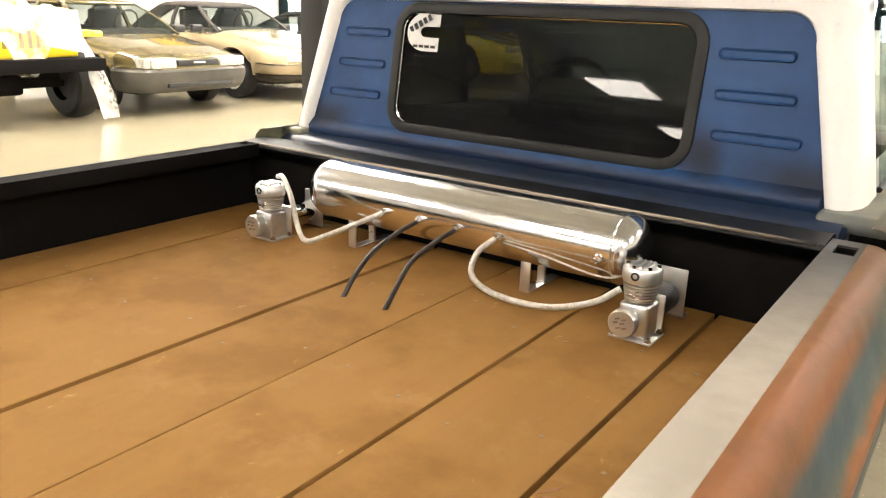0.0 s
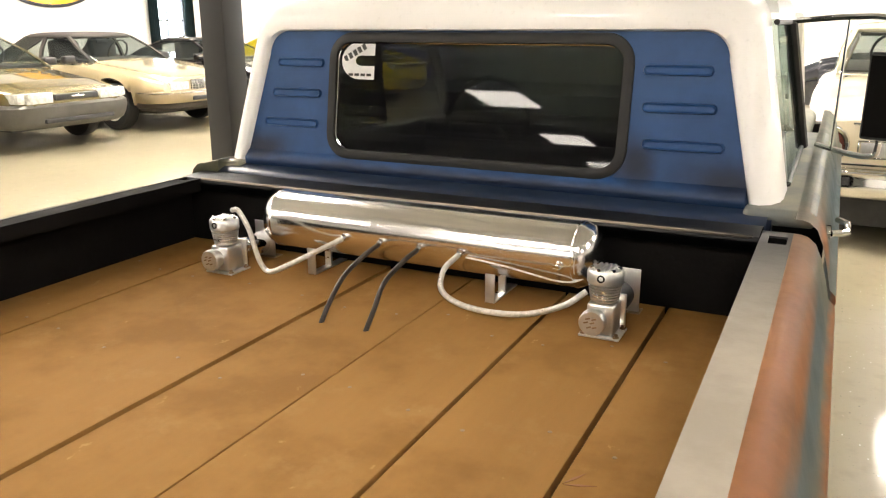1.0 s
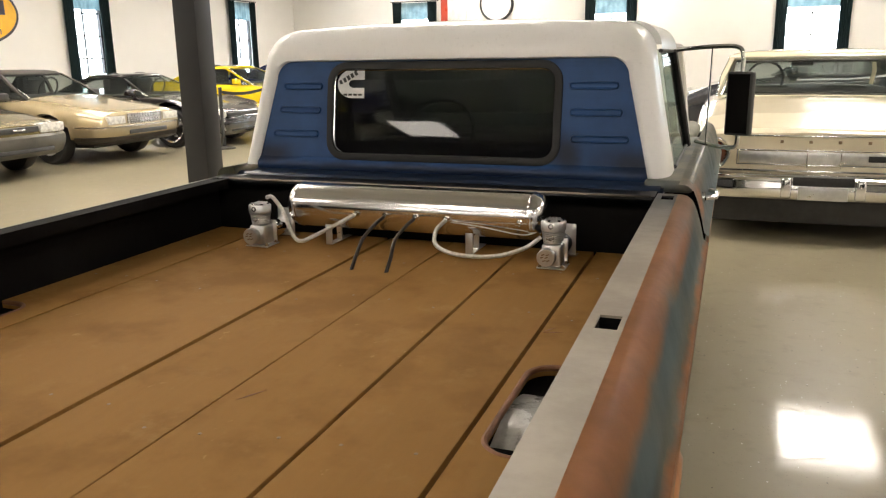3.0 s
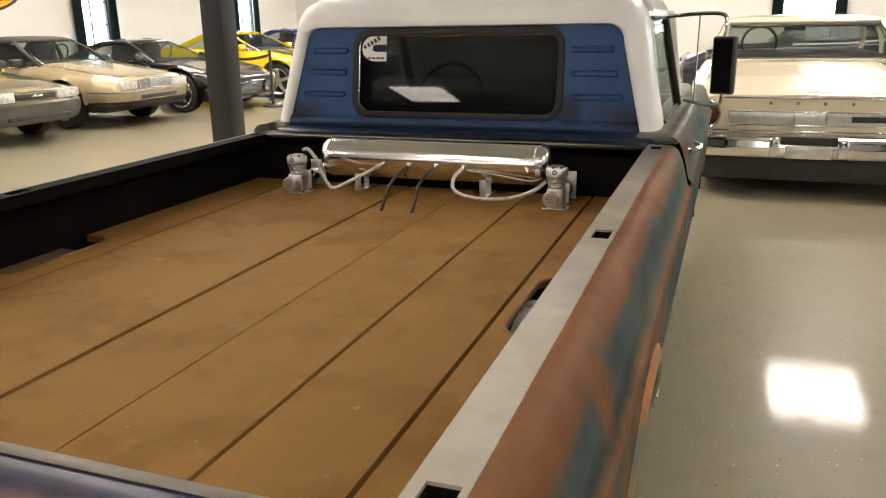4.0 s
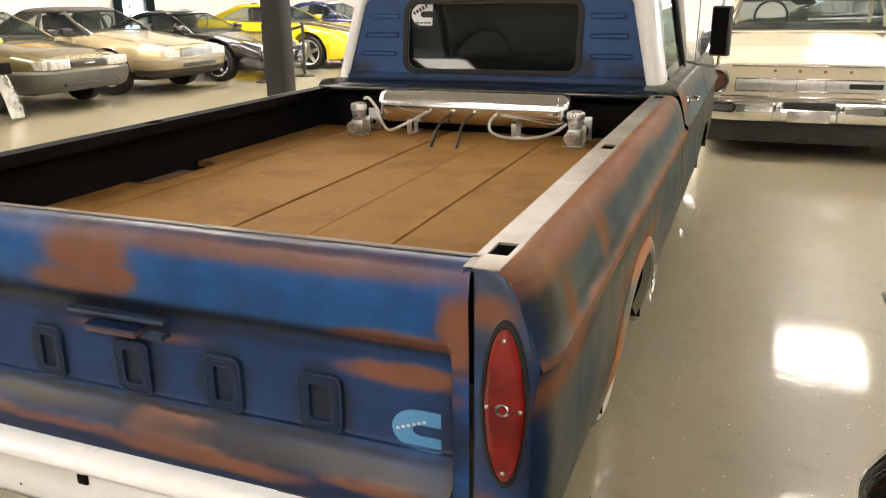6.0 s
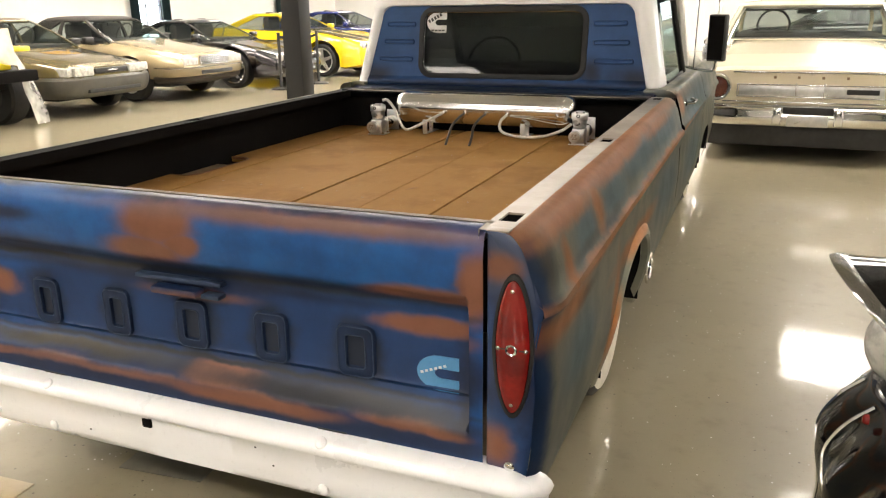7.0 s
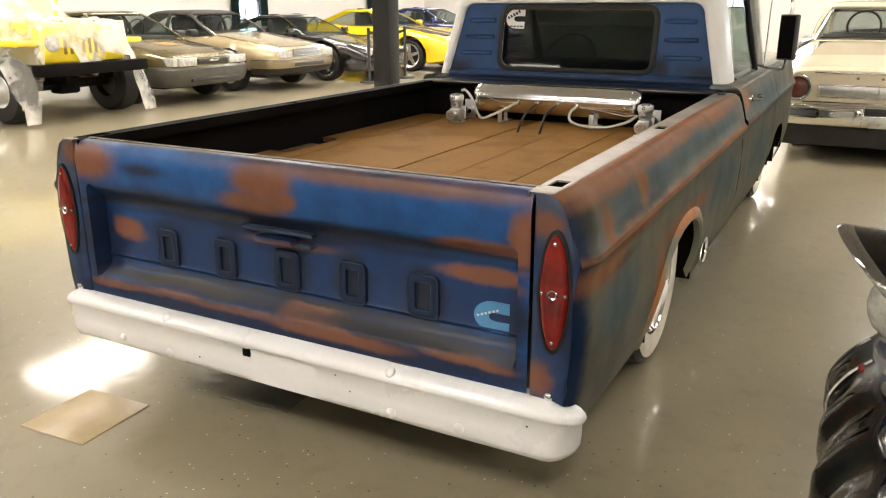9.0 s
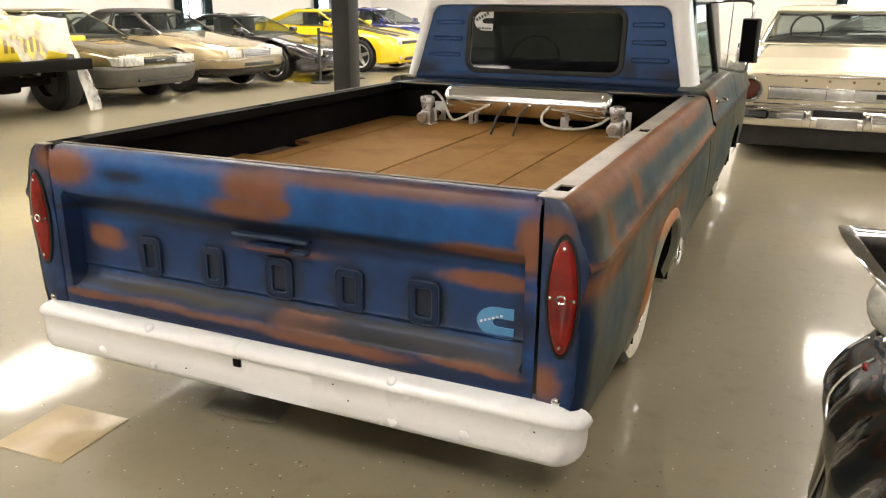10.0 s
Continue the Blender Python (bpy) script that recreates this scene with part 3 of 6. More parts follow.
for side in (1, -1):
    s = "worn grey, blue and orange bed side" if side > 0 else "worn blue bed side"
    bs = part("bed_side", side_panel(side, 0.0, 2.585, [(1.24, 0.385, 0.60)], 0.205, inset=rear_roll), M_side, truck, s)
    # arch lip: a broad flare round the opening
    bm = bmesh.new()
    rings = []
    for k in range(49):
        y = 1.24 - 0.3849 + 0.7698 * k / 48
        z = arch(y, 1.24, 0.385, 0.205, 0.60)
        u = Vector((0, (y - 1.24) / 0.385, max(0.0, (z - 0.28) / 0.32))).normalized()
        rings.append([(side * (skin_x(z + u.z * d) + o), y + u.y * d, z + u.z * d) for d, o in ((0.0, -0.02), (-0.004, 0.006), (0.006, 0.014), (0.028, 0.012), (0.046, 0.002))])
    loft(bm, rings, closed=False)
    part("arch_lip", bm, M_side, bs)
    # rail top with stake pockets
    bm = bmesh.new()
    xs = [0.825, 0.842, 0.882, 0.8915]
    holes = [(0.085, 0.160), (1.170, 1.245), (2.470, 2.540)]
    ys = sorted([0.005, 2.585] + [v for h in holes for v in h])
    for a, b in zip(ys, ys[1:]):
        for p, q in zip(xs, xs[1:]):
            if p == 0.842 and (a, b) in holes:
                continue
            bm.faces.new([bm.verts.new((side * x, y, RZ)) for x, y in ((p, a), (q, a), (q, b), (p, b))])
    for a, b in holes:
        c = [(0.842, a), (0.882, a), (0.882, b), (0.842, b)]
        for (x, y), (u, w) in zip(c, c[1:] + c[:1]):
            bm.faces.new([bm.verts.new(p) for p in ((side * x, y, RZ), (side * u, w, RZ), (side * u, w, RZ - 0.005), (side * x, y, RZ - 0.005))])
    for p, q, zz, zt in ((0.825, 0.825, RZ - 0.035, RZ),):
        bm.faces.new([bm.verts.new(v) for v in ((side * p, 0.005, zt), (side * p, 2.585, zt), (side * p, 2.585, zz), (side * p, 0.005, zz))])
    bmesh.ops.remove_doubles(bm, verts=bm.verts[:], dist=0.0005)
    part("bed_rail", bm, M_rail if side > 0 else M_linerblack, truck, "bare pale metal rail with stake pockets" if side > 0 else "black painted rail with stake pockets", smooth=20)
    for a, b in holes:
        bm = bmesh.new()
        for x0, x1, p, q, z0, z1 in ((0.836, 0.841, a - 0.006, b + 0.006, RZ - 0.036, RZ - 0.003), (0.883, 0.888, a - 0.006, b + 0.006, RZ - 0.036, RZ - 0.003), (0.841, 0.883, a - 0.006, a - 0.001, RZ - 0.036, RZ - 0.003), (0.841, 0.883, b + 0.001, b + 0.006, RZ - 0.036, RZ - 0.003), (0.841, 0.883, a - 0.001, b + 0.001, RZ - 0.036, RZ - 0.033)):
            box(bm, *sorted((side * x0, side * x1)), p, q, z0, z1)
        part("stake_pocket", bm, M_linerblack, truck, smooth=0)
    # inner wall, with the return under the rail
    bm = bmesh.new()
    box(bm, *sorted((side * 0.895, side * 0.903)), 0.09, 2.54, 0.70, RZ - 0.030)
    box(bm, *sorted((side * 0.827, side * 0.895)), 0.09, 2.54, RZ - 0.040, RZ - 0.034)
    part("inner_wall", bm, M_linerblack, truck, "black lined inner bed wall", smooth=0)

# front bulkhead and its cap
part("bulkhead", boxed(-0.903, 0.903, 2.535, 2.550, 0.70, 0.945), M_linerblack, truck, "black front bed wall", smooth=0)
bm = bmesh.new()
prof = [(2.505, 0.928), (2.505, 0.952), (2.512, 0.962), (2.60, 0.966), (2.635, 0.960), (2.645, 0.93), (2.645, 0.88)]
loft(bm, [[(x, y, z) for y, z in prof] for x in (-0.905, -0.86, -0.4, 0, 0.4, 0.823)], closed=False)
bmesh.ops.solidify(bm, geom=bm.faces[:], thickness=0.003)
part("bulkhead_cap", bm, M_capblack, truck, "satin black front cap, worn to metal")
part("cap_bead", tube(bmesh.new(), [(-0.82, 2.508, 0.9625), (0.81, 2.508, 0.9625)], 0.004, 6), M_rail, truck)

# bed boards with notches over the rear wheels
GAPS = [-0.684, -0.146, 0.110, 0.376, 0.630]
WIDE = [0.007, 0.015, 0.003, 0.009, 0.010]
edges = [-0.894] + [v for g, w in zip(GAPS, WIDE) for v in (g - w / 2, g + w / 2)] + [0.894]


def board(x0, x1, notch=0):
    n = []
    if notch:
        a, b, r = 1.055, 1.475, 0.06
        xo, xi = (x1, 0.665) if notch > 0 else (x0, -0.775)
        arc = [(xo, a)]
        for k in range(7):
            t = radians(90 * k / 6)
            arc.append((xi + notch * r * (1 - math.sin(t)), a + r * (1 - math.cos(t))))
        for k in range(7):
            t = radians(90 * k / 6)
            arc.append((xi + notch * r * (1 - math.cos(t)), b - r * (1 - math.sin(t))))
        arc.append((xo, b))
        n = arc
    y0, y1 = 0.095, 2.533
    if notch > 0:
        out = [(x0, y0), (x1, y0)] + n + [(x1, y1), (x0, y1)]
    elif notch < 0:
        out = [(x0, y0), (x1, y0), (x1, y1), (x0, y1)] + n[::-1]
    else:
        out = [(x0, y0), (x1, y0), (x1, y1), (x0, y1)]
    bm = bmesh.new()
    slab(bm, [(x, y, FZ - 0.022) for x, y in out], 0.022)
    top = [e for e in bm.edges if all(abs(v.co.z - FZ) < 1e-5 for v in e.verts)]
    bmesh.ops.bevel(bm, geom=top, offset=0.0010, segments=1, affect="EDGES")
    return bm


deck = new("bed_floor")
deck.parent = truck
deck["label"] = "brown stained wooden plank floor"
for k in range(6):
    part("plank", board(edges[2 * k], edges[2 * k + 1], -1 if k == 0 else 1 if k == 5 else 0), M_boards, deck, smooth=25)
part("subfloor", boxed(-0.89, 0.89, 0.1, 2.53, 0.715, 0.722), M_linerblack, truck, smooth=0)
for s, xi in ((1, 0.665), (-1, -0.775)):
    bm = bmesh.new()
    r = 0.012
    pts = []
    for k in range(9):
        t = radians(90 * k / 8)
        pts.append((xi + s * 0.06 * (1 - math.sin(t)), 1.055 + 0.06 * (1 - math.cos(t)), FZ - 0.004))
    for k in range(9):
        t = radians(90 * k / 8)
        pts.append((xi + s * 0.06 * (1 - math.cos(t)), 1.475 - 0.06 * (1 - math.sin(t)), FZ - 0.004))
    pts = [(s * 0.885, 1.055, FZ - 0.004)] + pts + [(s * 0.885, 1.475, FZ - 0.004)]
    tube(bm, pts, 0.007, 8)
    part("notch_trim", bm, M_edge, deck, "dark worn rim of the tyre notch")
bm = boxed(-0.889, -0.786, 1.075, 1.36, FZ - 0.020, FZ - 0.012, 0.004)
part("notch_liner", bm, M_dusty, deck, "dusty brown liner in the tyre notch")
# deck screws
rs = random.Random(4)
screw = bmesh.new()
lathe(screw, (0, 0, 0), (0, 0, 1), [(0.0, 0.0042), (0.0008, 0.0038), (0.001, 0.0)], 8)
sm = bpy.data.meshes.new("deck_screw")
screw.to_mesh(sm)
screw.free()
sm.materials.append(M_nail)
for y in (0.42, 0.98, 1.78, 2.22):
    for k in range(6):
        x0, x1 = edges[2 * k], edges[2 * k + 1]
        for u in ((0.15, 0.5, 0.85) if x1 - x0 > 0.4 else (0.22, 0.78)):
            x, yy = x0 + (x1 - x0) * u, y + rs.uniform(-0.05, 0.05)
            if abs(x) > 0.64 and 1.0 < yy < 1.5:
                continue
            o = new("deck_screw", sm)
            o.parent = deck
            o.location = (x, yy, FZ)
# splits and knots in the boards
for x, y, a, ln in ((0.652, 1.70, 60, 0.05), (0.665, 1.685, 20, 0.05), (0.164, 1.136, 62, 0.07), (-0.35, 0.55, 8, 0.16)):
    d = Vector((math.cos(radians(a)), math.sin(radians(a)), 0)) * ln / 2
    q = Vector((-d.y, d.x, 0)).normalized() * 0.003
    c = Vector((x, y, FZ + 0.0006))
    bm = bmesh.new()
    slab(bm, [c - d, c + q, c + d, c - q], 0.0006)
    part("split", bm, M_edge, deck, smooth=0)

# ---- rear of the truck ----
FLUSH = [(0.938, 0.085), (0.955, 0.078), (0.962, 0.050), (0.960, 0.022), (0.945, 0.006), (0.900, -0.004), (0.800, 0.0), (0.778, 0.0), (0.762, 0.0), (0.720, 0.0), (0.560, 0.0), (0.548, 0.0), (0.540, 0.0), (0.505, 0.0), (0.480, 0.0), (0.445, 0.0), (0.415, 0.002), (0.410, 0.04)]
INSET = [(0.938, 0.085), (0.955, 0.078), (0.962, 0.050), (0.960, 0.022), (0.945, 0.006), (0.900, -0.004), (0.815, 0.003), (0.790, 0.026), (0.762, 0.060), (0.720, 0.062), (0.560, 0.060), (0.552, 0.055), (0.540, 0.063), (0.505, 0.050), (0.484, 0.010), (0.470, 0.0), (0.415, 0.002), (0.410, 0.04)]
gate = new("tailgate")
gate.parent = truck
gate["label"] = "tailgate with faded blue paint and rust-red patches"
bm = bmesh.new()
cols = [(-0.838, FLUSH), (-0.806, FLUSH), (-0.794, INSET), (-0.4, INSET), (0.0, INSET), (0.4, INSET), (0.794, INSET), (0.806, FLUSH), (0.838, FLUSH)]
loft(bm, [[(x, y, z) for z, y in pr] for x, pr in cols], closed=False)
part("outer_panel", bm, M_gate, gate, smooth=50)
part("inner_panel", boxed(-0.838, 0.838, 0.078, 0.088, 0.70, 0.945), M_linerblack, gate, smooth=0)
bm = bmesh.new()
loft(bm, [[(x, y, z) for y, z in ((0.088, 0.940), (0.0865, 0.957), (0.078, 0.9625), (0.064, 0.9645), (0.060, 0.9625))] for x in (-0.836, 0, 0.836)], closed=False)
bmesh.ops.solidify(bm, geom=bm.faces[:], thickness=0.002)
part("top_cap", bm, M_rail, gate, "worn beige top edge")
# handle
hd = part("gate_handle", boxed(-0.075, 0.068, 0.012, 0.052, 0.705, 0.724, 0.005), M_gate, gate, "worn pull handle")
bm = boxed(-0.142, 0.130, 0.034, 0.062, 0.734, 0.746, 0.004)
box(bm, 0.069, 0.125, 0.030, 0.062, 0.700, 0.712, 0.003)
part("handle_shroud", bm, M_letteredge, gate)
# five embossed rounded frames
def emboss(x0, x1, z0, z1, stroke):
    """A rounded frame pressed proud of the recessed panel."""
    def r(a, y, rad):
        return [(x, y, z) for x, z in rounded(x0 + a, x1 - a, z0 + a, z1 - a, max(rad, 0.004), 5)]
    bm = bmesh.new()
    loft(bm, [r(0, 0.062, 0.022), r(0.002, 0.053, 0.021), r(0.005, 0.051, 0.019), r(stroke - 0.005, 0.051, 0.010), r(stroke - 0.002, 0.053, 0.008), r(stroke, 0.062, 0.006)])
    return bm


for x0, x1 in ((-0.545, -0.450), (-0.287, -0.194), (-0.040, 0.062), (0.208, 0.306), (0.444, 0.548)):
    pl = part("embossed_frame", emboss(x0, x1, 0.545, 0.680, 0.028), M_letter, gate, "dark embossed rounded frame")
    # thin paler outlines, a painted highlight on the frame's inner and outer edges
    for a, rad in ((0.004, 0.018), (0.025, 0.010)):
        bm = bmesh.new()
        o = rounded(x0 + a, x1 - a, 0.545 + a, 0.680 - a, rad)
        tube(bm, [(x, 0.0515, z) for x, z in o + o[:1]], 0.0016, 6)
        part("raised_edge", bm, M_letteredge, pl)


def notched_badge(bm, u0, u1, z0, z1, put, h, up):
    """A rounded block with a slot cut in from one side."""
    w, ht = u1 - u0, z1 - z0
    r = ht * 0.5
    out = [(u1, z0)]
    for k in range(13):
        a = radians(270 - 180 * k / 12)
        out.append((u0 + w * 0.55 + w * 0.55 * math.cos(a), z0 + r + r * math.sin(a)))
    out += [(u1, z1), (u1, z0 + ht * 0.64)]
    for k in range(9):
        a = radians(90 + 180 * k / 8)
        out.append((u0 + w * 0.6 + w * 0.18 * math.cos(a), z0 + r + ht * 0.14 * math.sin(a)))
    out += [(u1, z0 + ht * 0.36)]
    slab(bm, [put(u, z) for u, z in out], h, up)
    return bm


bm = notched_badge(bmesh.new(), 0.655, 0.760, 0.546, 0.634, lambda u, z: (u, 0.0605, z), 0.003, (0, -1, 0))
dc = part("badge_decal", bm, M_bluedecal, gate, "pale blue notched badge decal", smooth=0)
for k in range(6):
    bm = boxed(-0.0035, 0.0035, -0.0006, 0.0006, -0.003, 0.003, m=pose(0.668 + 0.0115 * k, 0.0572, 0.588 + 0.0045 * k, 0, -20, 0))
    part("lettering_bar", bm, M_decal, dc, smooth=0)

for side in (1, -1):
    # corner post face with the tail lamp
    bm = bmesh.new()
    rows = []
    zs = [0.962, 0.955, 0.92, 0.87, 0.80, 0.70, 0.60, 0.50, 0.40, 0.30, 0.24]
    for z in zs:
        xo = max(skin_x(z), 0.906)
        rows.append([(side * x, y, z) for x, y in ((0.846, 0.05), (0.846, 0.004), (0.850, 0.0), (xo - 0.070, -0.003), (xo - 0.042, -0.001), (xo - 0.031, 0.001), (xo - 0.0255, 0.004))])
    loft(bm, rows, closed=False)
    q = part("rear_corner", bm, M_quarter, truck, "dark blue rear corner with worn paint", smooth=60)
    part("corner_cap", boxed(*sorted((side * 0.846, side * 0.893)), 0.0, 0.03, RZ - 0.002, RZ + 0.002, 0.001), M_rail, truck)
    part("gate_gap", boxed(*sorted((side * 0.8385, side * 0.8455)), 0.03, 0.075, 0.41, 0.95), M_linerblack, truck, smooth=0)
    lamp = new("tail_lamp")
    lamp.parent = truck
    lamp["label"] = "tall oval red tail lamp with chrome centre"
    N = 40

    def oval(k, y, sh=1.0):
        out = []
        for i in range(N):
            a = 2 * math.pi * i / N
            c, sn = math.cos(a), math.sin(a)
            out.append((side * 0.907 + 0.038 * k * math.copysign(abs(c) ** 0.95, c) * (1 - 0.1 * abs(sn)), y, 0.712 + (0.1515 * sn * (0.95 + 0.05 * k)) * k ** 0.4))
        return out
    bm = bmesh.new()
    loft(bm, [oval(1.20, 0.0), oval(1.20, -0.009), oval(1.03, -0.011), oval(0.97, -0.002)], caps=False)
    part("gasket", bm, M_rubber, lamp)
    bm = bmesh.new()
    loft(bm, [oval(1.0, -0.003), oval(0.99, -0.010), oval(0.9, -0.0135), oval(0.6, -0.016), oval(0.25, -0.017)], caps=True)
    part("lens", bm, M_redlens, lamp, "red ribbed lens")
    bm = bmesh.new()
    lathe(bm, (side * 0.907, -0.015, 0.712), (0, -1, 0), [(0.0, 0.013), (0.006, 0.013), (0.008, 0.011), (0.006, 0.008), (0.001, 0.008)], 20)
    part("chrome_ring", bm, M_chrome, lamp)
    bm = bmesh.new()
    lathe(bm, (side * 0.907, -0.0155, 0.712), (0, -1, 0), [(0.003, 0.0085), (0.0035, 0.0001)], 14)
    part("centre_lens", bm, M_redlens, lamp)
    part("lens_joint", boxed(side * 0.907 - 0.036, side * 0.907 + 0.036, -0.0165, -0.010, 0.710, 0.713), M_rubber, lamp, smooth=0)
    for dx, dz in ((0, 0.13), (0, -0.13), (0.031, 0.0), (-0.031, 0.0)):
        bm = bmesh.new()
        lathe(bm, (side * 0.907 + dx, -0.010, 0.712 + dz), (0, -1, 0), [(0.0, 0.005), (0.006, 0.0045), (0.0075, 0.0)], 10)
        part("screw", bm, M_chrome, lamp)
    bm = bmesh.new()
    lathe(bm, (side * 0.903, -0.003, 0.426), (0, -1, 0), [(0.0, 0.013), (0.006, 0.012), (0.010, 0.006), (0.0105, 0.0)], 14)
    part("corner_bolt", bm, M_chrome, truck)
    # side marker hole
    bm = bmesh.new()
    lathe(bm, (side * 0.978, 0.10, 0.60), (side, 0, 0), [(0.0, 0.011), (0.003, 0.009), (0.0035, 0.0)], 12)
    part("marker_plug", bm, M_black, truck)

# rear bumper
bumper = new("rear_bumper")
bumper.parent = truck
bumper["label"] = "white painted wrap-around rear bumper"
BP = [(-0.03, 0.417), (0.012, 0.415), (0.032, 0.408), (0.046, 0.396), (0.052, 0.383), (0.048, 0.372), (0.040, 0.363), (0.040, 0.31), (0.038, 0.268), (0.030, 0.249), (0.012, 0.241), (-0.03, 0.240)]
bm = bmesh.new()
track = [((-0.940, 0.052), (-1, 0))]
track += [((-0.895 - 0.045 * math.cos(radians(9 * k)), 0.045 - 0.045 * math.sin(radians(9 * k))), (-math.cos(radians(9 * k)), -math.sin(radians(9 * k)))) for k in range(11)]
track += [((x, 0.0), (0, -1)) for x in (-0.6, -0.3, -0.09, -0.07, 0.0, 0.08, 0.16, 0.18, 0.4, 0.7)]
track += [((0.895 + 0.045 * math.sin(radians(9 * k)), 0.045 - 0.045 * math.cos(radians(9 * k))), (math.sin(radians(9 * k)), -math.cos(radians(9 * k)))) for k in range(11)]
track += [((0.940, 0.052), (1, 0))]
rings = []
for (x, y), (nx, ny) in track:
    end = max(0.0, (abs(x) - 0.90) / 0.04)
    dip = 0.007 if -0.08 < x < 0.17 else 0.0
    rings.append([(x + nx * (o - (dip if 0.25 < z < 0.37 else 0)), y + ny * (o - (dip if 0.25 < z < 0.37 else 0)), z - 0.022 * end ** 2 if z > 0.36 else z + 0.012 * end ** 2 * (z < 0.27)) for o, z in BP])
loft(bm, rings, closed=False)
part("bumper_bar", bm, M_bumper, bumper, smooth=50)
for x, z in ((-0.44, 0.403), (0.44, 0.403), (-0.44, 0.275), (0.44, 0.275), (-0.66, 0.285), (0.66, 0.285)):
    bm = bmesh.new()
    lathe(bm, (x, -0.037 if z > 0.39 else -0.038, z), (0, -1, 1.0 if z > 0.39 else 0), [(0.0, 0.016), (0.005, 0.0145), (0.009, 0.009), (0.010, 0.0)], 16)
    part("bumper_bolt", bm, M_bumper, bumper)
part("bumper_hole", boxed(-0.112, -0.080, -0.0425, -0.02, 0.335, 0.366, 0.006), M_linerblack, bumper)
for x, z in ((0.25, 0.352), (0.30, 0.31), (-0.3, 0.29), (0.86, 0.345)):
    part("paint_chip", boxed(x - 0.003, x + 0.002, -0.0412, -0.030, z - 0.002, z + 0.002), M_rubber, bumper, smooth=0)
# frame under the bed, hidden in shade
bm = bmesh.new()
for x in (-0.45, 0.45):
    box(bm, x - 0.04, x + 0.04, 0.0, 5.0, 0.30, 0.42)
box(bm, -0.45, 0.45, 0.02, 0.08, 0.30, 0.42)
box(bm, -0.8, 0.8, 1.15, 1.27, 0.27, 0.39)
part("chassis", bm, M_black, truck, smooth=0)


def wheel(parent, x, y, r, width, side, whitewall=True, rim_mat=None, spokes=0, rim_r=0.6):
    """Tyre and rim on the axle line at (x, y); side: the way its face looks along x."""
    w = new("wheel")
    w.parent = parent
    bm = bmesh.new()
    hw = width / 2
    lathe(bm, (x, y, r), (side, 0, 0), [(-hw, r * rim_r), (-hw, r * 0.88), (-hw * 0.8, r * 0.975), (-hw * 0.4, r), (hw * 0.4, r), (hw * 0.8, r * 0.975), (hw, r * 0.90), (hw * 1.02, r * 0.78), (hw * 0.98, r * rim_r)], 40)
    part("tyre", bm, M_rubber, w)
    if whitewall:
        bm = bmesh.new()
        lathe(bm, (x, y, r), (side, 0, 0), [(hw * 1.0, r * 0.90), (hw * 1.06, r * 0.86), (hw * 1.07, r * 0.70), (hw * 1.0, r * 0.63)], 40)
        part("whitewall", bm, M_whitewall, w, "broad white sidewall")
    bm = bmesh.new()
    rr = r * rim_r
    if spokes:
        lathe(bm, (x, y, r), (side, 0, 0), [(hw * 0.95, rr * 1.02), (hw * 1.02, rr), (hw * 0.9, rr * 0.9), (-hw * 0.4, rr * 0.85)], 40)
        for k in range(spokes):
            a = 2 * math.pi * k / spokes + 0.3
            d, e = Vector((0, math.cos(a), math.sin(a))), Vector((0, -math.sin(a), math.cos(a)))
            c = Vector((x + side * hw * 0.8, y, r))
            slab(bm, [c + d * rr * 0.1 - e * rr * 0.16, c + d * rr * 0.95 - e * rr * 0.1, c + d * rr * 0.95 + e * rr * 0.1, c + d * rr * 0.1 + e * rr * 0.16], 0.03, (side, 0, 0))
        cyl(bm, (x + side * hw * 0.7, y, r), (x + side * (hw * 0.95), y, r), rr * 0.22, rr * 0.18)
    else:
        lathe(bm, (x, y, r), (side, 0, 0), [(hw * 0.95, rr * 1.02), (hw * 1.03, rr * 0.98), (hw * 0.85, rr * 0.9), (hw * 0.72, rr * 0.75), (hw * 0.8, rr * 0.5), (hw * 0.98, rr * 0.36), (hw * 1.06, rr * 0.15), (hw * 1.06, 0.0)], 40)
    part("rim", bm, rim_mat or M_chrome, w)
    bm = bmesh.new()
    cyl(bm, (x - side * hw * 0.5, y, r), (x + side * hw * 0.1, y, r), rr * 0.9)
    part("brake_drum", bm, M_black, w)
    return w


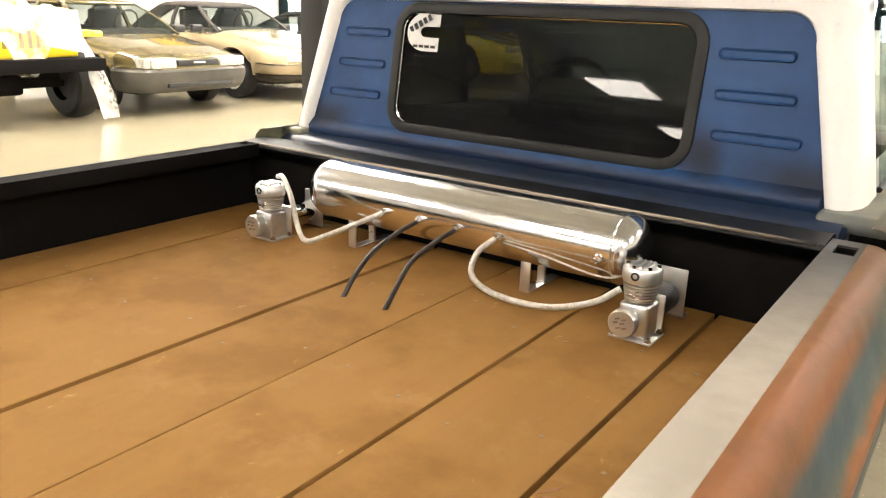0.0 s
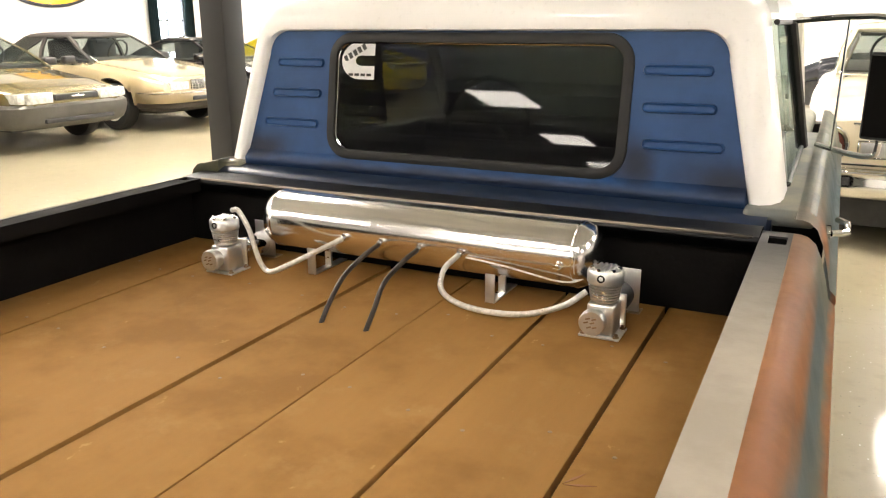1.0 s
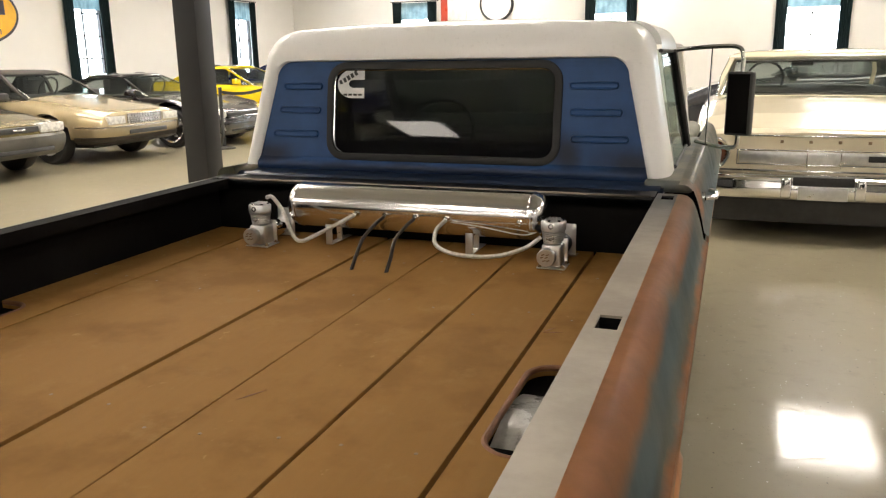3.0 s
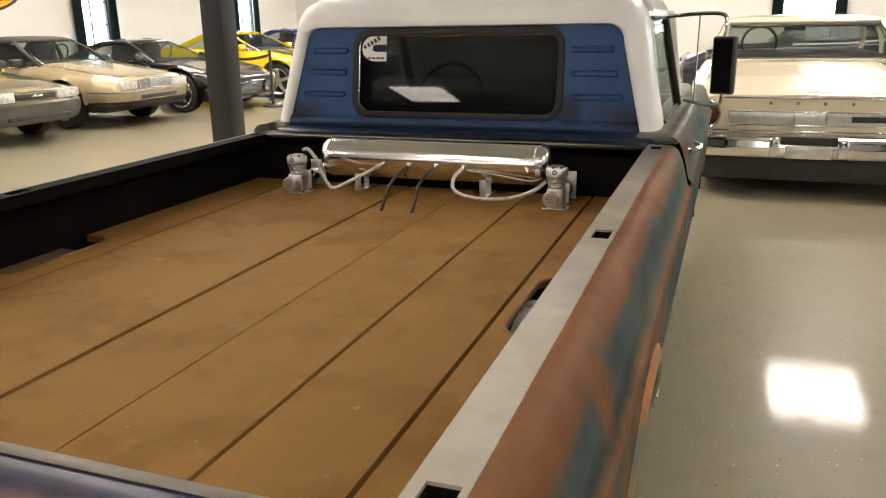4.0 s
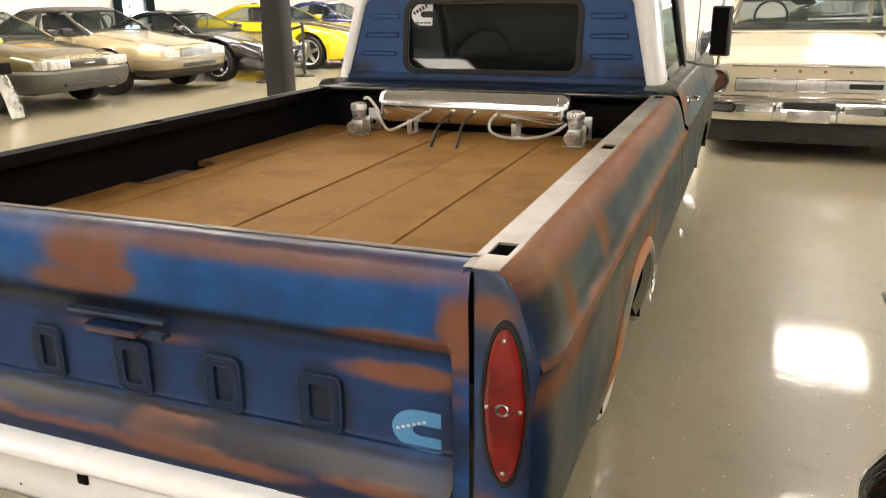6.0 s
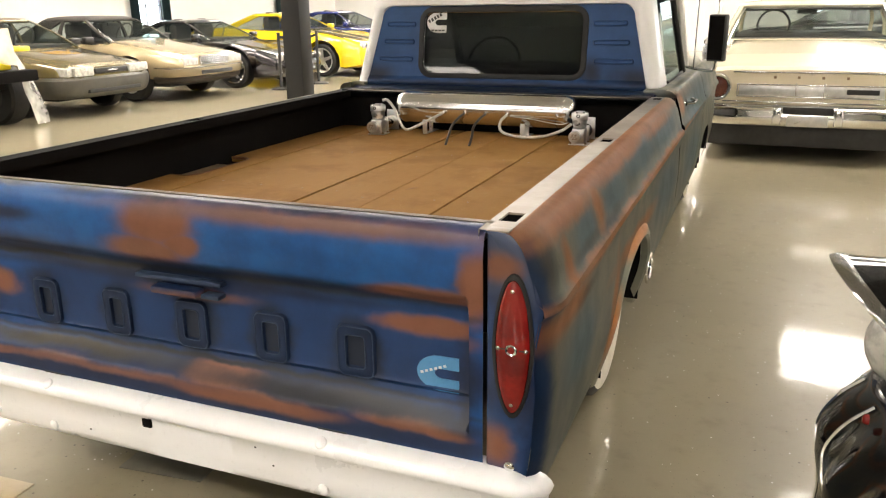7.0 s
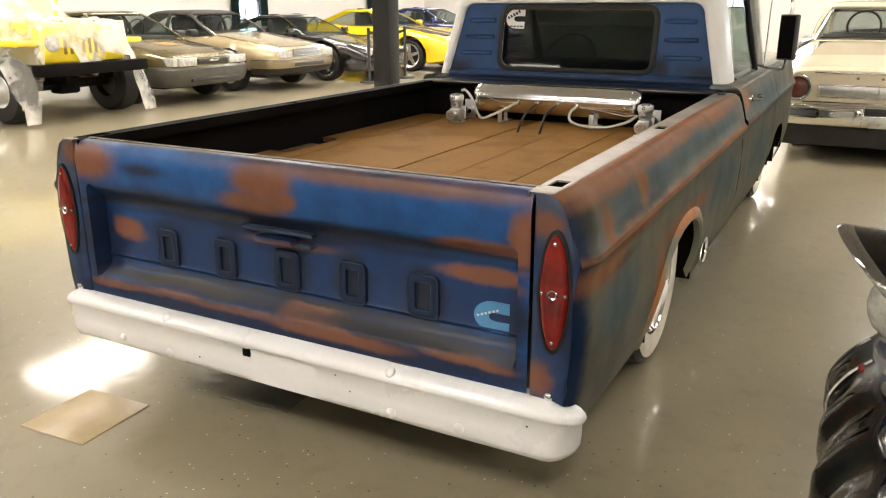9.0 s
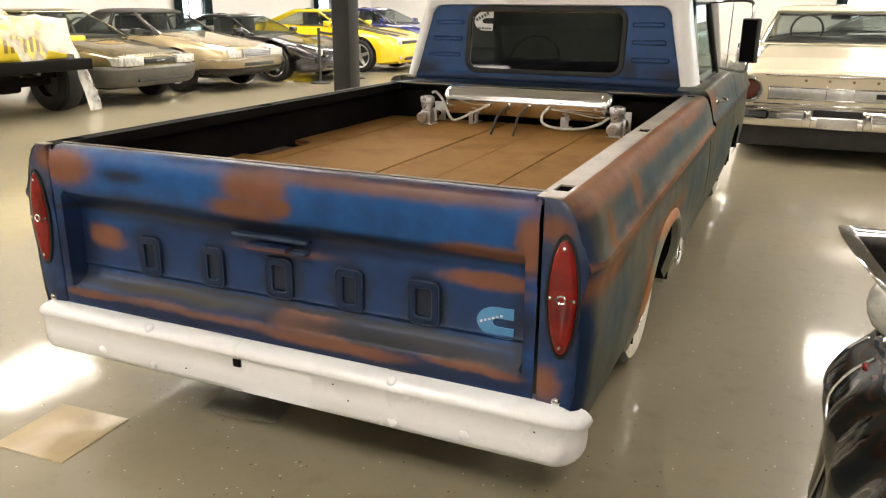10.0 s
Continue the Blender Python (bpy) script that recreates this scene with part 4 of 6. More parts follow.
for side in (1, -1):
    wheel(truck, side * 0.79, 1.265, 0.345, 0.20, side)
    wheel(truck, side * 0.77, 4.50, 0.345, 0.20, side)
    bm = boxed(*sorted((side * 0.58, side * 0.64)), 4.06, 4.94, 0.22, 0.80)
    for ya in (4.08, 4.90):
        box(bm, *sorted((side * 0.641, side * 0.965)), ya, ya + 0.008, 0.33, 0.80)
        box(bm, *sorted((side * 0.641, side * 0.920)), ya + 0.009, ya + 0.017, 0.21, 0.34)
    part("inner_arch", bm, M_linerblack, truck, smooth=0)
    bm = bmesh.new()
    box(bm, *sorted((side * 0.60, side * 0.66)), 0.80, 1.62, 0.24, 0.715)
    box(bm, *sorted((side * 0.661, side * 0.945)), 1.618, 1.626, 0.25, 0.70)
    box(bm, *sorted((side * 0.661, side * 0.945)), 0.848, 0.856, 0.25, 0.70)
    part("inner_arch", bm, M_linerblack, truck, smooth=0)
    bm = bmesh.new()
    loft(bm, [[(side * x, 1.265 + 0.390 * math.cos(radians(35 + 110 * k / 24)), 0.352 + 0.390 * math.sin(radians(35 + 110 * k / 24))) for k in range(25)] for x in (0.665, 0.70, 0.74, 0.77)], closed=False)
    part("wheel_tub", bm, M_tub, truck, "grey moulded tub over the tyre")
    bm = bmesh.new()
    loft(bm, [[(side * x, 1.265 + 0.376 * math.cos(radians(5 + 170 * k / 24)), 0.352 + 0.376 * math.sin(radians(5 + 170 * k / 24))) for k in range(25)] for x in (0.772, 0.82, 0.885)], closed=False)
    part("arch_liner", bm, M_linerblack if side > 0 else M_dusty, truck)

# oval port in the lower bed side
bm = bmesh.new()
ov = [(math.cos(2 * math.pi * k / 28), math.sin(2 * math.pi * k / 28)) for k in range(28)]
rings = []
for k, d in ((1.0, 0.0), (1.0, 0.008), (0.8, 0.010), (0.68, 0.004), (0.66, -0.004)):
    rings.append([(0.958 + d, 1.80 + 0.092 * c * k, 0.330 + 0.066 * s * k) for c, s in ov])
loft(bm, rings)
port = part("side_port", bm, M_chrome, truck, "oval chrome ringed side port")
bm = bmesh.new()
slab(bm, [(0.9575, 1.80 + 0.062 * c, 0.330 + 0.045 * s) for c, s in ov], 0.002, (1, 0, 0))
part("port_opening", bm, M_linerblack, port, smooth=0)

# ---- cab ----
CX = -0.035


def panel_y(z):
    return 2.755 + (z - 0.96) * 0.155


def hoop(hb, ht, z0, z1, r, dy=0.0, y=None, crown=0.0, n=10):
    """Open outline from the lower right up over the top to the lower left."""
    pts = []
    for k in range(7):
        z = z0 + (z1 - r - z0) * k / 6
        pts.append((hb + (ht - hb) * (z - z0) / (z1 - z0), z))
    for k in range(1, n + 1):
        a = radians(90 * k / n)
        zz = z1 - r + r * math.sin(a)
        pts.append((hb + (ht - hb) * (z1 - r - z0) / (z1 - z0) - r + r * math.cos(a), zz))
    xe = pts[-1][0]
    for k in range(1, 5):
        pts.append((xe * (1 - k / 4), z1 + crown * math.sin(radians(90 * k / 4))))
    full = pts + [(-x, z) for x, z in pts[-2::-1]]
    return [(CX + x, (panel_y(z) if y is None else y) + dy, z) for x, z in full]


cabin = new("cab_shell")
cabin.parent = truck
cabin["label"] = "white cab roof and pillars"
bm = bmesh.new()
loft(bm, [hoop(0.812, 0.705, 0.965, 1.407, 0.07, 0.004),
          hoop(0.818, 0.712, 0.965, 1.413, 0.075, -0.018),
          hoop(0.838, 0.730, 0.965, 1.445, 0.085, -0.026),
          hoop(0.866, 0.752, 0.965, 1.496, 0.10, -0.008, crown=0.006),
          hoop(0.884, 0.766, 0.965, 1.525, 0.12, 0.035, crown=0.012),
          hoop(0.890, 0.770, 0.965, 1.537, 0.13, 0.085, crown=0.018),
          hoop(0.890, 0.770, 0.965, 1.541, 0.13, 0.22, crown=0.022)], closed=False)
part("rear_pillar", bm, M_white, cabin, smooth=60)
bm = bmesh.new()
loft(bm, [hoop(0.815, 0.770, 1.435, 1.541, 0.10, y=y, crown=c) for y, c in ((3.04, 0.022), (3.4, 0.03), (3.8, 0.026))]
     + [hoop(0.80, 0.755, 1.43, 1.515, 0.08, y=4.0, crown=0.02), hoop(0.78, 0.745, 1.42, 1.465, 0.04, y=4.08, crown=0.01)], closed=False)
bmesh.ops.solidify(bm, geom=bm.faces[:], thickness=0.006)
part("roof", bm, M_white, cabin, smooth=60)
for side in (1, -1):
    bm = bmesh.new()
    tube(bm, [(CX + side * 0.80, 4.06, 1.45), (CX + side * 0.84, 4.40, 0.98)], 0.03, 8)
    part("front_pillar", bm, M_white, cabin)
# blue rear panel with the window opening and embossed louvres
WX0, WX1, WZ0, WZ1 = CX - 0.465, CX + 0.465, 1.035, 1.384
bm = bmesh.new()


def bp(x, z, d=0.0):
    return (x, panel_y(z) + d, z)


inner = rounded(WX0, WX1, WZ0, WZ1, 0.06, 6)
outer = []
cxm, czm = (WX0 + WX1) / 2, (WZ0 + WZ1) / 2
for x, z in inner:
    dx, dz = x - cxm, z - czm
    lim = [1e9]
    for k in (0,):
        if dz > 0:
            lim.append((1.425 - czm) / dz)
        if dz < 0:
            lim.append((0.955 - czm) / dz)
        if dx != 0:
            lo, hi = 0.0, 10.0
            for _ in range(30):
                t = (lo + hi) / 2
                zz = min(max(czm + dz * t, 0.955), 1.425)
                hwid = 0.82 + (0.71 - 0.82) * (zz - 0.965) / 0.46
                if abs(cxm + dx * t - CX) > hwid:
                    hi = t
                else:
                    lo = t
            lim.append(lo)
    t = min(lim)
    outer.append((cxm + dx * t, czm + dz * t))
rings = []
for u in (0.0, 0.04, 0.3, 0.6, 1.0):
    rings.append([bp(a[0] + (b[0] - a[0]) * u, a[1] + (b[1] - a[1]) * u) for a, b in zip(inner, outer)])
loft(bm, rings)
for ca in ((0, 0), (1, 0), (0, 1), (1, 1)):
    sx, z = (1 if ca[0] else -1), (1.425 if ca[1] else 0.955)
    x = CX + sx * (0.82 + (0.71 - 0.82) * (z - 0.965) / 0.46)
    for i in range(len(outer)):
        j = (i + 1) % len(outer)
        a, b = outer[i], outer[j]
        mx, mz = (a[0] + b[0]) / 2, (a[1] + b[1]) / 2
        if sx * (mx - CX) > 0 and (mz > czm) == (ca[1] == 1):
            on_side_a = abs(abs(a[0] - CX) - (0.82 + (0.71 - 0.82) * (a[1] - 0.965) / 0.46)) < 0.004
            on_side_b = abs(abs(b[0] - CX) - (0.82 + (0.71 - 0.82) * (b[1] - 0.965) / 0.46)) < 0.004
            if on_side_a != on_side_b:
                bm.faces.new([bm.verts.new(p) for p in (bp(*a), bp(*b), bp(x, z))])
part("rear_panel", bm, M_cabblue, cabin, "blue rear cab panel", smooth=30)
bm = bmesh.new()
prof = [(0.962, 0.004), (0.975, -0.018), (1.000, -0.024), (1.018, -0.006), (1.026, 0.004)]
loft(bm, [[bp(x, z, d) for z, d in prof] for x in (CX - 0.80, CX, CX + 0.80)], closed=False)
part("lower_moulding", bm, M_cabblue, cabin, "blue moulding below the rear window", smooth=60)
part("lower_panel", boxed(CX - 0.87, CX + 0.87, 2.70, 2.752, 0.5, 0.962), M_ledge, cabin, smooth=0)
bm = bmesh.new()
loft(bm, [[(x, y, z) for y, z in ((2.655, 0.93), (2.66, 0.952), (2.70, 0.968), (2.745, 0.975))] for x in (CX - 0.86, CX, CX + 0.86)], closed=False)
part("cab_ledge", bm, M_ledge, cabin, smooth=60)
for side in (1, -1):
    for z, i0, o0 in ((1.310, 0.508, 0.690), (1.214, 0.514, 0.708), (1.118, 0.522, 0.736)):
        x0, x1 = sorted((CX + side * i0, CX + side * o0))
        rim = rounded(x0, x1, z - 0.014, z + 0.014, 0.013, 4)
        small = rounded(x0 + 0.009, x1 - 0.009, z - 0.006, z + 0.006, 0.0055, 4)
        bm = bmesh.new()
        loft(bm, [[bp(x, zz, 0.001) for x, zz in rim], [bp(x, zz, -0.009) for x, zz in rounded(x0 + 0.004, x1 - 0.004, z - 0.011, z + 0.011, 0.010, 4)], [bp(x, zz, -0.004) for x, zz in small]], caps=True)
        part("louvre", bm, M_cabblue, cabin, "pressed blue louvre")
bm = bmesh.new()
loft(bm, [[bp(x, z, d) for x, z in rounded(WX0 - a, WX1 + a, WZ0 - a, WZ1 + a, 0.06 + a, 6)] for a, d in ((0.021, 0.002), (0.019, -0.008), (0.007, -0.012), (-0.008, -0.010), (-0.010, 0.010), (0.02, 0.012))])
part("window_seal", bm, M_rubber, cabin, "black rubber window seal")
bm = bmesh.new()
slab(bm, [bp(x, z, 0.002) for x, z in rounded(WX0 + 0.001, WX1 - 0.001, WZ0 + 0.001, WZ1 - 0.001, 0.06, 6)], 0.004, (0, 1, -0.155))
part("rear_window", bm, M_tint, cabin, "dark tinted rear window", smooth=0).visible_shadow = False
bm = bmesh.new()
tube(bm, [bp(x, z, -0.001) for x, z in rounded(WX0 + 0.012, WX1 - 0.012, WZ0 + 0.012, WZ1 - 0.012, 0.05, 6)][11:27], 0.0025, 6)
part("bright_bead", bm, M_chrome, cabin)
bm = notched_badge(bmesh.new(), CX - 0.442, CX - 0.322, 1.262, 1.375, lambda u, z: bp(u, z, 0.0005), 0.001, (0, -1, 0))
stk = part("window_sticker", bm, M_decal, cabin, "white notched badge sticker", smooth=0)
for k in range(5):
    bm = boxed(-0.007, 0.005, -0.001, 0.001, -0.009, 0.009, m=pose(CX - 0.425 + 0.017 * k, panel_y(1.34) - 0.003, 1.325 + 0.009 * k, 0, -28, 0))
    part("lettering_bar", bm, M_black, stk, smooth=0)
for k in range(4):
    bm = boxed(-0.008, 0.008, -0.001, 0.001, -0.004, 0.004, m=pose(CX - 0.405 + 0.022 * k, panel_y(1.275) - 0.003, 1.276))
    part("lettering_bar", bm, M_black, stk, smooth=0)
# cab lower body, doors, bonnet
for side in (1, -1):
    d = part("cab_door", side_panel(side, 2.60, 4.02, [], 0.205, 0.962, zfun=lambda y: 0.03), M_side, truck, "worn grey and orange cab door")
    bm = bmesh.new()
    tube(bm, [(side * 0.972, 2.86, 0.905), (side * 1.008, 2.875, 0.908), (side * 1.010, 2.96, 0.912), (side * 0.985, 3.0, 0.912)], 0.009, 8)
    lathe(bm, (side * 0.958, 2.865, 0.905), (side, 0, 0), [(0.0, 0.022), (0.012, 0.02), (0.016, 0.0)], 14)
    part("door_handle", bm, M_chrome, d, "chrome door handle")
    f = part("front_fender", side_panel(side, 4.03, 5.22, [(4.50, 0.39, 0.56)], 0.205, 0.962, zfun=lambda y: 0.03), M_side, truck, "worn grey front fender")
    # door glass in a black frame
    bm = bmesh.new()
    fr = [(3.02, 0.995), (3.02, 1.43), (3.62, 1.43), (3.80, 0.995)]
    sx = lambda z: CX + side * (0.890 - (z - 0.96) * 0.17)
    P3 = [(sx(z) , y, z) for y, z in fr]
    tube(bm, [P3[3], P3[2]], 0.021, 8)
    tube(bm, [P3[2], P3[1]], 0.008, 8)
    tube(bm, [P3[3], P3[0]], 0.008, 8)
    part("window_frame", bm, M_rubber, d)
    bm = bmesh.new()
    slab(bm, P3, 0.004, (side, 0, 0))
    part("door_glass", bm, M_clear, d, smooth=0).visible_shadow = False
    part("sill", boxed(*sorted((CX + side * 0.80, side * 0.935)), 2.70, 4.3, 0.945, 0.988, 0.016, 3), M_slate, truck)
part("bonnet", boxed(-0.86, 0.86, 4.34, 5.25, 0.90, 1.0, 0.05, 4), M_side, truck, "worn grey bonnet")
part("nose", boxed(-0.93, 0.93, 5.20, 5.30, 0.40, 0.93, 0.03), M_black, truck)
part("windscreen", slab(bmesh.new(), [(CX - 0.78, 4.08, 1.44), (CX + 0.78, 4.08, 1.44), (CX + 0.83, 4.40, 0.99), (CX - 0.83, 4.40, 0.99)], 0.005, (0, 0.8, 0.6)), M_clear, truck, smooth=0).visible_shadow = False
part("dashboard", boxed(-0.85, 0.80, 4.05, 4.38, 0.70, 0.98, 0.04), M_interior, truck)
part("bench_seat", boxed(-0.80, 0.73, 2.85, 3.45, 0.45, 0.72, 0.05), M_interior, truck)
part("seat_back", boxed(-0.80, 0.73, 2.82, 2.98, 0.70, 1.08, 0.05), M_interior, truck)
bm = bmesh.new()
c0 = Vector((-0.42, 3.85, 1.02))
tube(bm, [c0 + Vector((0.19 * math.cos(a), 0.06 * math.sin(a), 0.18 * math.sin(a))) for a in [2 * math.pi * k / 28 for k in range(29)]], 0.012, 8)
tube(bm, [c0 - Vector((0.19, 0, 0)), c0 + Vector((0.19, 0, 0))], 0.012, 8)
tube(bm, [c0, c0 + Vector((0, 0.25, -0.12))], 0.02, 8)
part("steering_wheel", bm, M_black, truck)
part("cab_floor", boxed(-0.88, 0.82, 2.76, 4.4, 0.38, 0.42), M_interior, truck, smooth=0)
# towing mirror on tubes
mir = new("door_mirror")
mir.parent = truck
mir["label"] = "black towing mirror on chrome tubes"
turn = pose(1.07, 3.337, 0, 0, 0, -22)
part("mirror_head", boxed(-0.052, 0.052, -0.022, 0.022, 1.09, 1.345, 0.010, 3, m=turn), M_black, mir)
part("mirror_glass", boxed(-0.043, 0.043, -0.0245, -0.0215, 1.10, 1.335, m=turn), M_linerblack, mir, smooth=0)
bm = bmesh.new()
tube(bm, smooth_path([(0.80, 3.55, 1.435), (0.95, 3.42, 1.445), (1.05, 3.35, 1.44), (1.07, 3.34, 1.40), (1.07, 3.337, 1.34)], 6), 0.009, 8)
tube(bm, smooth_path([(0.90, 3.50, 1.045), (1.00, 3.40, 1.035), (1.06, 3.35, 1.04), (1.07, 3.34, 1.07), (1.07, 3.337, 1.10)], 6), 0.009, 8)
tube(bm, [(0.945, 3.43, 1.04), (0.95, 3.42, 1.44)], 0.004, 6)
part("mirror_bracket", bm, M_chrome, mir)

# ---- air tank and compressors ----
tank = thing("air_tank", "polished aluminium air tank lying across the bed floor", "air tank")
TR, TY, TZ, TA, TB = 0.082, 2.455, 0.888, -0.475, 0.452
bm = bmesh.new()
cap = [(TA - 0.032, 0.0), (TA - 0.030, 0.025), (TA - 0.022, 0.052), (TA - 0.008, 0.072), (TA + 0.012, TR - 0.001), (TA + 0.02, TR)]
cap2 = [(TB - 0.02, TR), (TB - 0.012, TR - 0.001), (TB + 0.008, 0.072), (TB + 0.022, 0.052), (TB + 0.030, 0.025), (TB + 0.032, 0.0)]
lathe(bm, (0, TY, TZ), (1, 0, 0), cap + cap2, 56)
part("shell", bm, M_tank, tank)
for x in (TA + 0.02, TB - 0.02):
    bm = bmesh.new()
    lathe(bm, (x, TY, TZ), (1, 0, 0), [(-0.006, TR - 0.0005), (-0.003, TR + 0.0015), (0.003, TR + 0.0015), (0.006, TR - 0.0005)], 56)
    part("weld_bead", bm, M_tank, tank)
for x in (-0.313, 0.225):
    bm = boxed(x - 0.013, x + 0.013, TY - 0.085, TY - 0.080, FZ, FZ + 0.075, 0.0015)
    box(bm, x - 0.013, x + 0.013, TY - 0.080, TY + 0.075, FZ, FZ + 0.004, 0.001)
    box(bm, x - 0.010, x + 0.010, TY - 0.004, TY + 0.004, FZ + 0.004, TZ - TR + 0.002)
    part("foot_bracket", bm, M_alu, tank, "bent aluminium foot")
FX = [-0.201, -0.087, 0.028, 0.143]
FY, FZZ = 2.392, 0.872
for x in FX + [0.40]:
    bm = bmesh.new()
    d = Vector((0, -1, -0.15)).normalized()
    p = Vector((x, TY, TZ)) + d * (TR - 0.004)
    lathe(bm, p, d, [(0.0, 0.012), (0.010, 0.012), (0.011, 0.0085), (0.022, 0.0085), (0.023, 0.0)], 12)
    part("port_fitting", bm, M_chrome, tank)
for x, z in ((TB + 0.026, -0.03),):
    bm = bmesh.new()
    lathe(bm, (x, TY - 0.03, TZ + z), (1, 0, 0), [(0.0, 0.012), (0.018, 0.012), (0.019, 0.007), (0.03, 0.007), (0.031, 0.0)], 12)
    part("end_fitting", bm, M_chrome, tank)


def compressor(x, mirror):
    """Chrome air compressor: cylinder head with fins, round intake cap, motor behind it, mounting plates."""
    c = thing("air_compressor", "silver air compressor with finned head on the bed floor", "compressor", "air compressors")
    fx, fy = x, 2.30
    bm = boxed(-0.052, 0.052, -0.045, 0.048, 0, 0.005, 0.0015)
    b = part("base_plate", bm, M_alu, c)
    for a in (-0.042, 0.042):
        for k in (-0.034, 0.038):
            bm = bmesh.new()
            lathe(bm, (a, k, 0.005), (0, 0, 1), [(0.0, 0.008), (0.004, 0.008), (0.005, 0.005), (0.010, 0.005), (0.011, 0.0)], 8)
            part("mount_bolt", bm, M_nail, c)
    part("crankcase", boxed(-0.036, 0.036, -0.034, 0.036, 0.005, 0.088, 0.008, 3), M_alu, c)
    part("rear_flange", boxed(-0.040, 0.048, 0.036, 0.044, 0.003, 0.100, 0.004), M_alu, c, "square flange plate")
    for k in range(6):
        z = 0.092 + 0.0075 * k
        bm = bmesh.new()
        lathe(bm, (0, 0, z), (0, 0, 1), [(0.0, 0.028), (0.0, 0.036 + 0.0012 * k), (0.0032, 0.036 + 0.0012 * k), (0.0032, 0.028), (0.0075, 0.028)], 28)
        part("cooling_fin", bm, M_alu, c)
    bm = bmesh.new()
    lathe(bm, (0, 0, 0.137), (0, 0, 1), [(0.0, 0.030), (0.0, 0.043), (0.004, 0.046), (0.030, 0.046), (0.036, 0.042), (0.036, 0.0)], 28)
    hd = part("cylinder_head", bm, M_alu, c)
    for k in range(6):
        a = radians(60 * k + 15)
        bm = bmesh.new()
        lathe(bm, (0.034 * math.cos(a), 0.034 * math.sin(a), 0.172), (0, 0, 1), [(0.0, 0.0065), (0.006, 0.006), (0.007, 0.0)], 8)
        part("head_bolt", bm, M_chrome, hd)
    bm = bmesh.new()
    for k in range(4):
        box(bm, -0.022 + 0.012 * k, -0.016 + 0.012 * k, -0.03, 0.03, 0.172, 0.179)
    part("head_rib", bm, M_alu, hd, smooth=0)
    bm = bmesh.new()
    lathe(bm, (0.0, -0.044, 0.158), (0, -1, 0), [(0.0, 0.010), (0.004, 0.010), (0.004, 0.006), (-0.004, 0.006)], 14)
    part("head_port", bm, M_rubber, hd)
    bm = bmesh.new()
    lathe(bm, (-0.012, -0.034, 0.047), (0, -1, 0), [(0.0, 0.028), (0.014, 0.028), (0.016, 0.034), (0.032, 0.034), (0.036, 0.031), (0.036, 0.0)], 28)
    cp = part("intake_cap", bm, M_alu, c, "round silver intake cap")
    for a, q in ((-0.010, 0.012), (0.006, 0.012), (-0.014, 0.002), (0.002, 0.002), (-0.006, -0.010), (0.008, -0.009)):
        bm = boxed(-0.006, 0.006, -0.001, 0.001, -0.0018, 0.0018, m=pose(-0.012 + a, -0.0705, 0.047 + q, 0, -20, 0))
        part("cap_slot", bm, M_nail, cp, smooth=0)
    bm = bmesh.new()
    lathe(bm, (0, 0.044, 0.052), (0, 1, 0), [(0.0, 0.036), (0.004, 0.038), (0.125, 0.038), (0.135, 0.033), (0.136, 0.0)], 28)
    part("motor", bm, M_capblack if not mirror else M_chrome, c, "motor can")
    part("rear_plate", boxed(-0.03, 0.05, 0.180, 0.185, 0.0, 0.125, 0.003), M_alu, c)
    part("rear_foot", boxed(-0.03, 0.055, 0.170, 0.215, 0.0, 0.004, 0.001), M_nail, c)
    c.matrix_basis = pose(x, fy, FZ) @ Matrix.Scale(0.88, 4)
    return c


compressor(0.532, False)
compressor(-0.552, True)


def hose(name, pts, r, material, label):
    bm = bmesh.new()
    tube(bm, smooth_path(pts, 10), r, 12)
    return single(name, bm, material, label, "hose", "hoses on the tank")


FP = lambda x, d: tuple(Vector((x, TY, TZ)) + Vector((0, -1, -0.15)).normalized() * (TR + d))
hose("braided_hose", [(-0.520, 2.30, 0.935), (-0.49, 2.29, 0.938), (-0.44, 2.27, 0.895), (-0.395, 2.25, 0.820), (-0.360, 2.245, 0.795), (-0.315, 2.265, 0.812), (-0.255, 2.32, 0.845), (-0.205, FP(0, 0.02)[1], FP(0, 0.02)[2]), FP(-0.201, 0.012)], 0.0070, M_braid, "silver braided hose from compressor to tank")
hose("braided_hose", [FP(0.143, 0.012), FP(0.143, 0.03), (0.128, 2.31, 0.848), (0.140, 2.27, 0.812), (0.195, 2.245, 0.793), (0.28, 2.235, 0.788), (0.37, 2.24, 0.796), (0.45, 2.26, 0.822), (0.495, 2.285, 0.855)], 0.0070, M_braid, "silver braided hose from tank to compressor")
for x, xe in ((FX[1], -0.080), (FX[2], 0.042)):
    hose("air_line", [FP(x, 0.012), FP(x, 0.03), (x - 0.002, 2.29, 0.862), (x, 2.19, 0.835), (xe + 0.004, 2.11, 0.795), (xe, 2.072, FZ - 0.01)], 0.0062, M_hose, "black rubber air line entering the bed floor")
# thin wire along the tank
bm = bmesh.new()
tube(bm, smooth_path([(0.16, TY - 0.086, 0.868), (0.27, TY - 0.086, 0.858), (0.40, TY - 0.080, 0.838), (0.452, TY - 0.06, 0.845), (0.475, TY - 0.04, 0.88)], 8), 0.0025, 6)
single("thin_wire", bm, M_braid, "thin pale wire hanging along the tank", "wire")

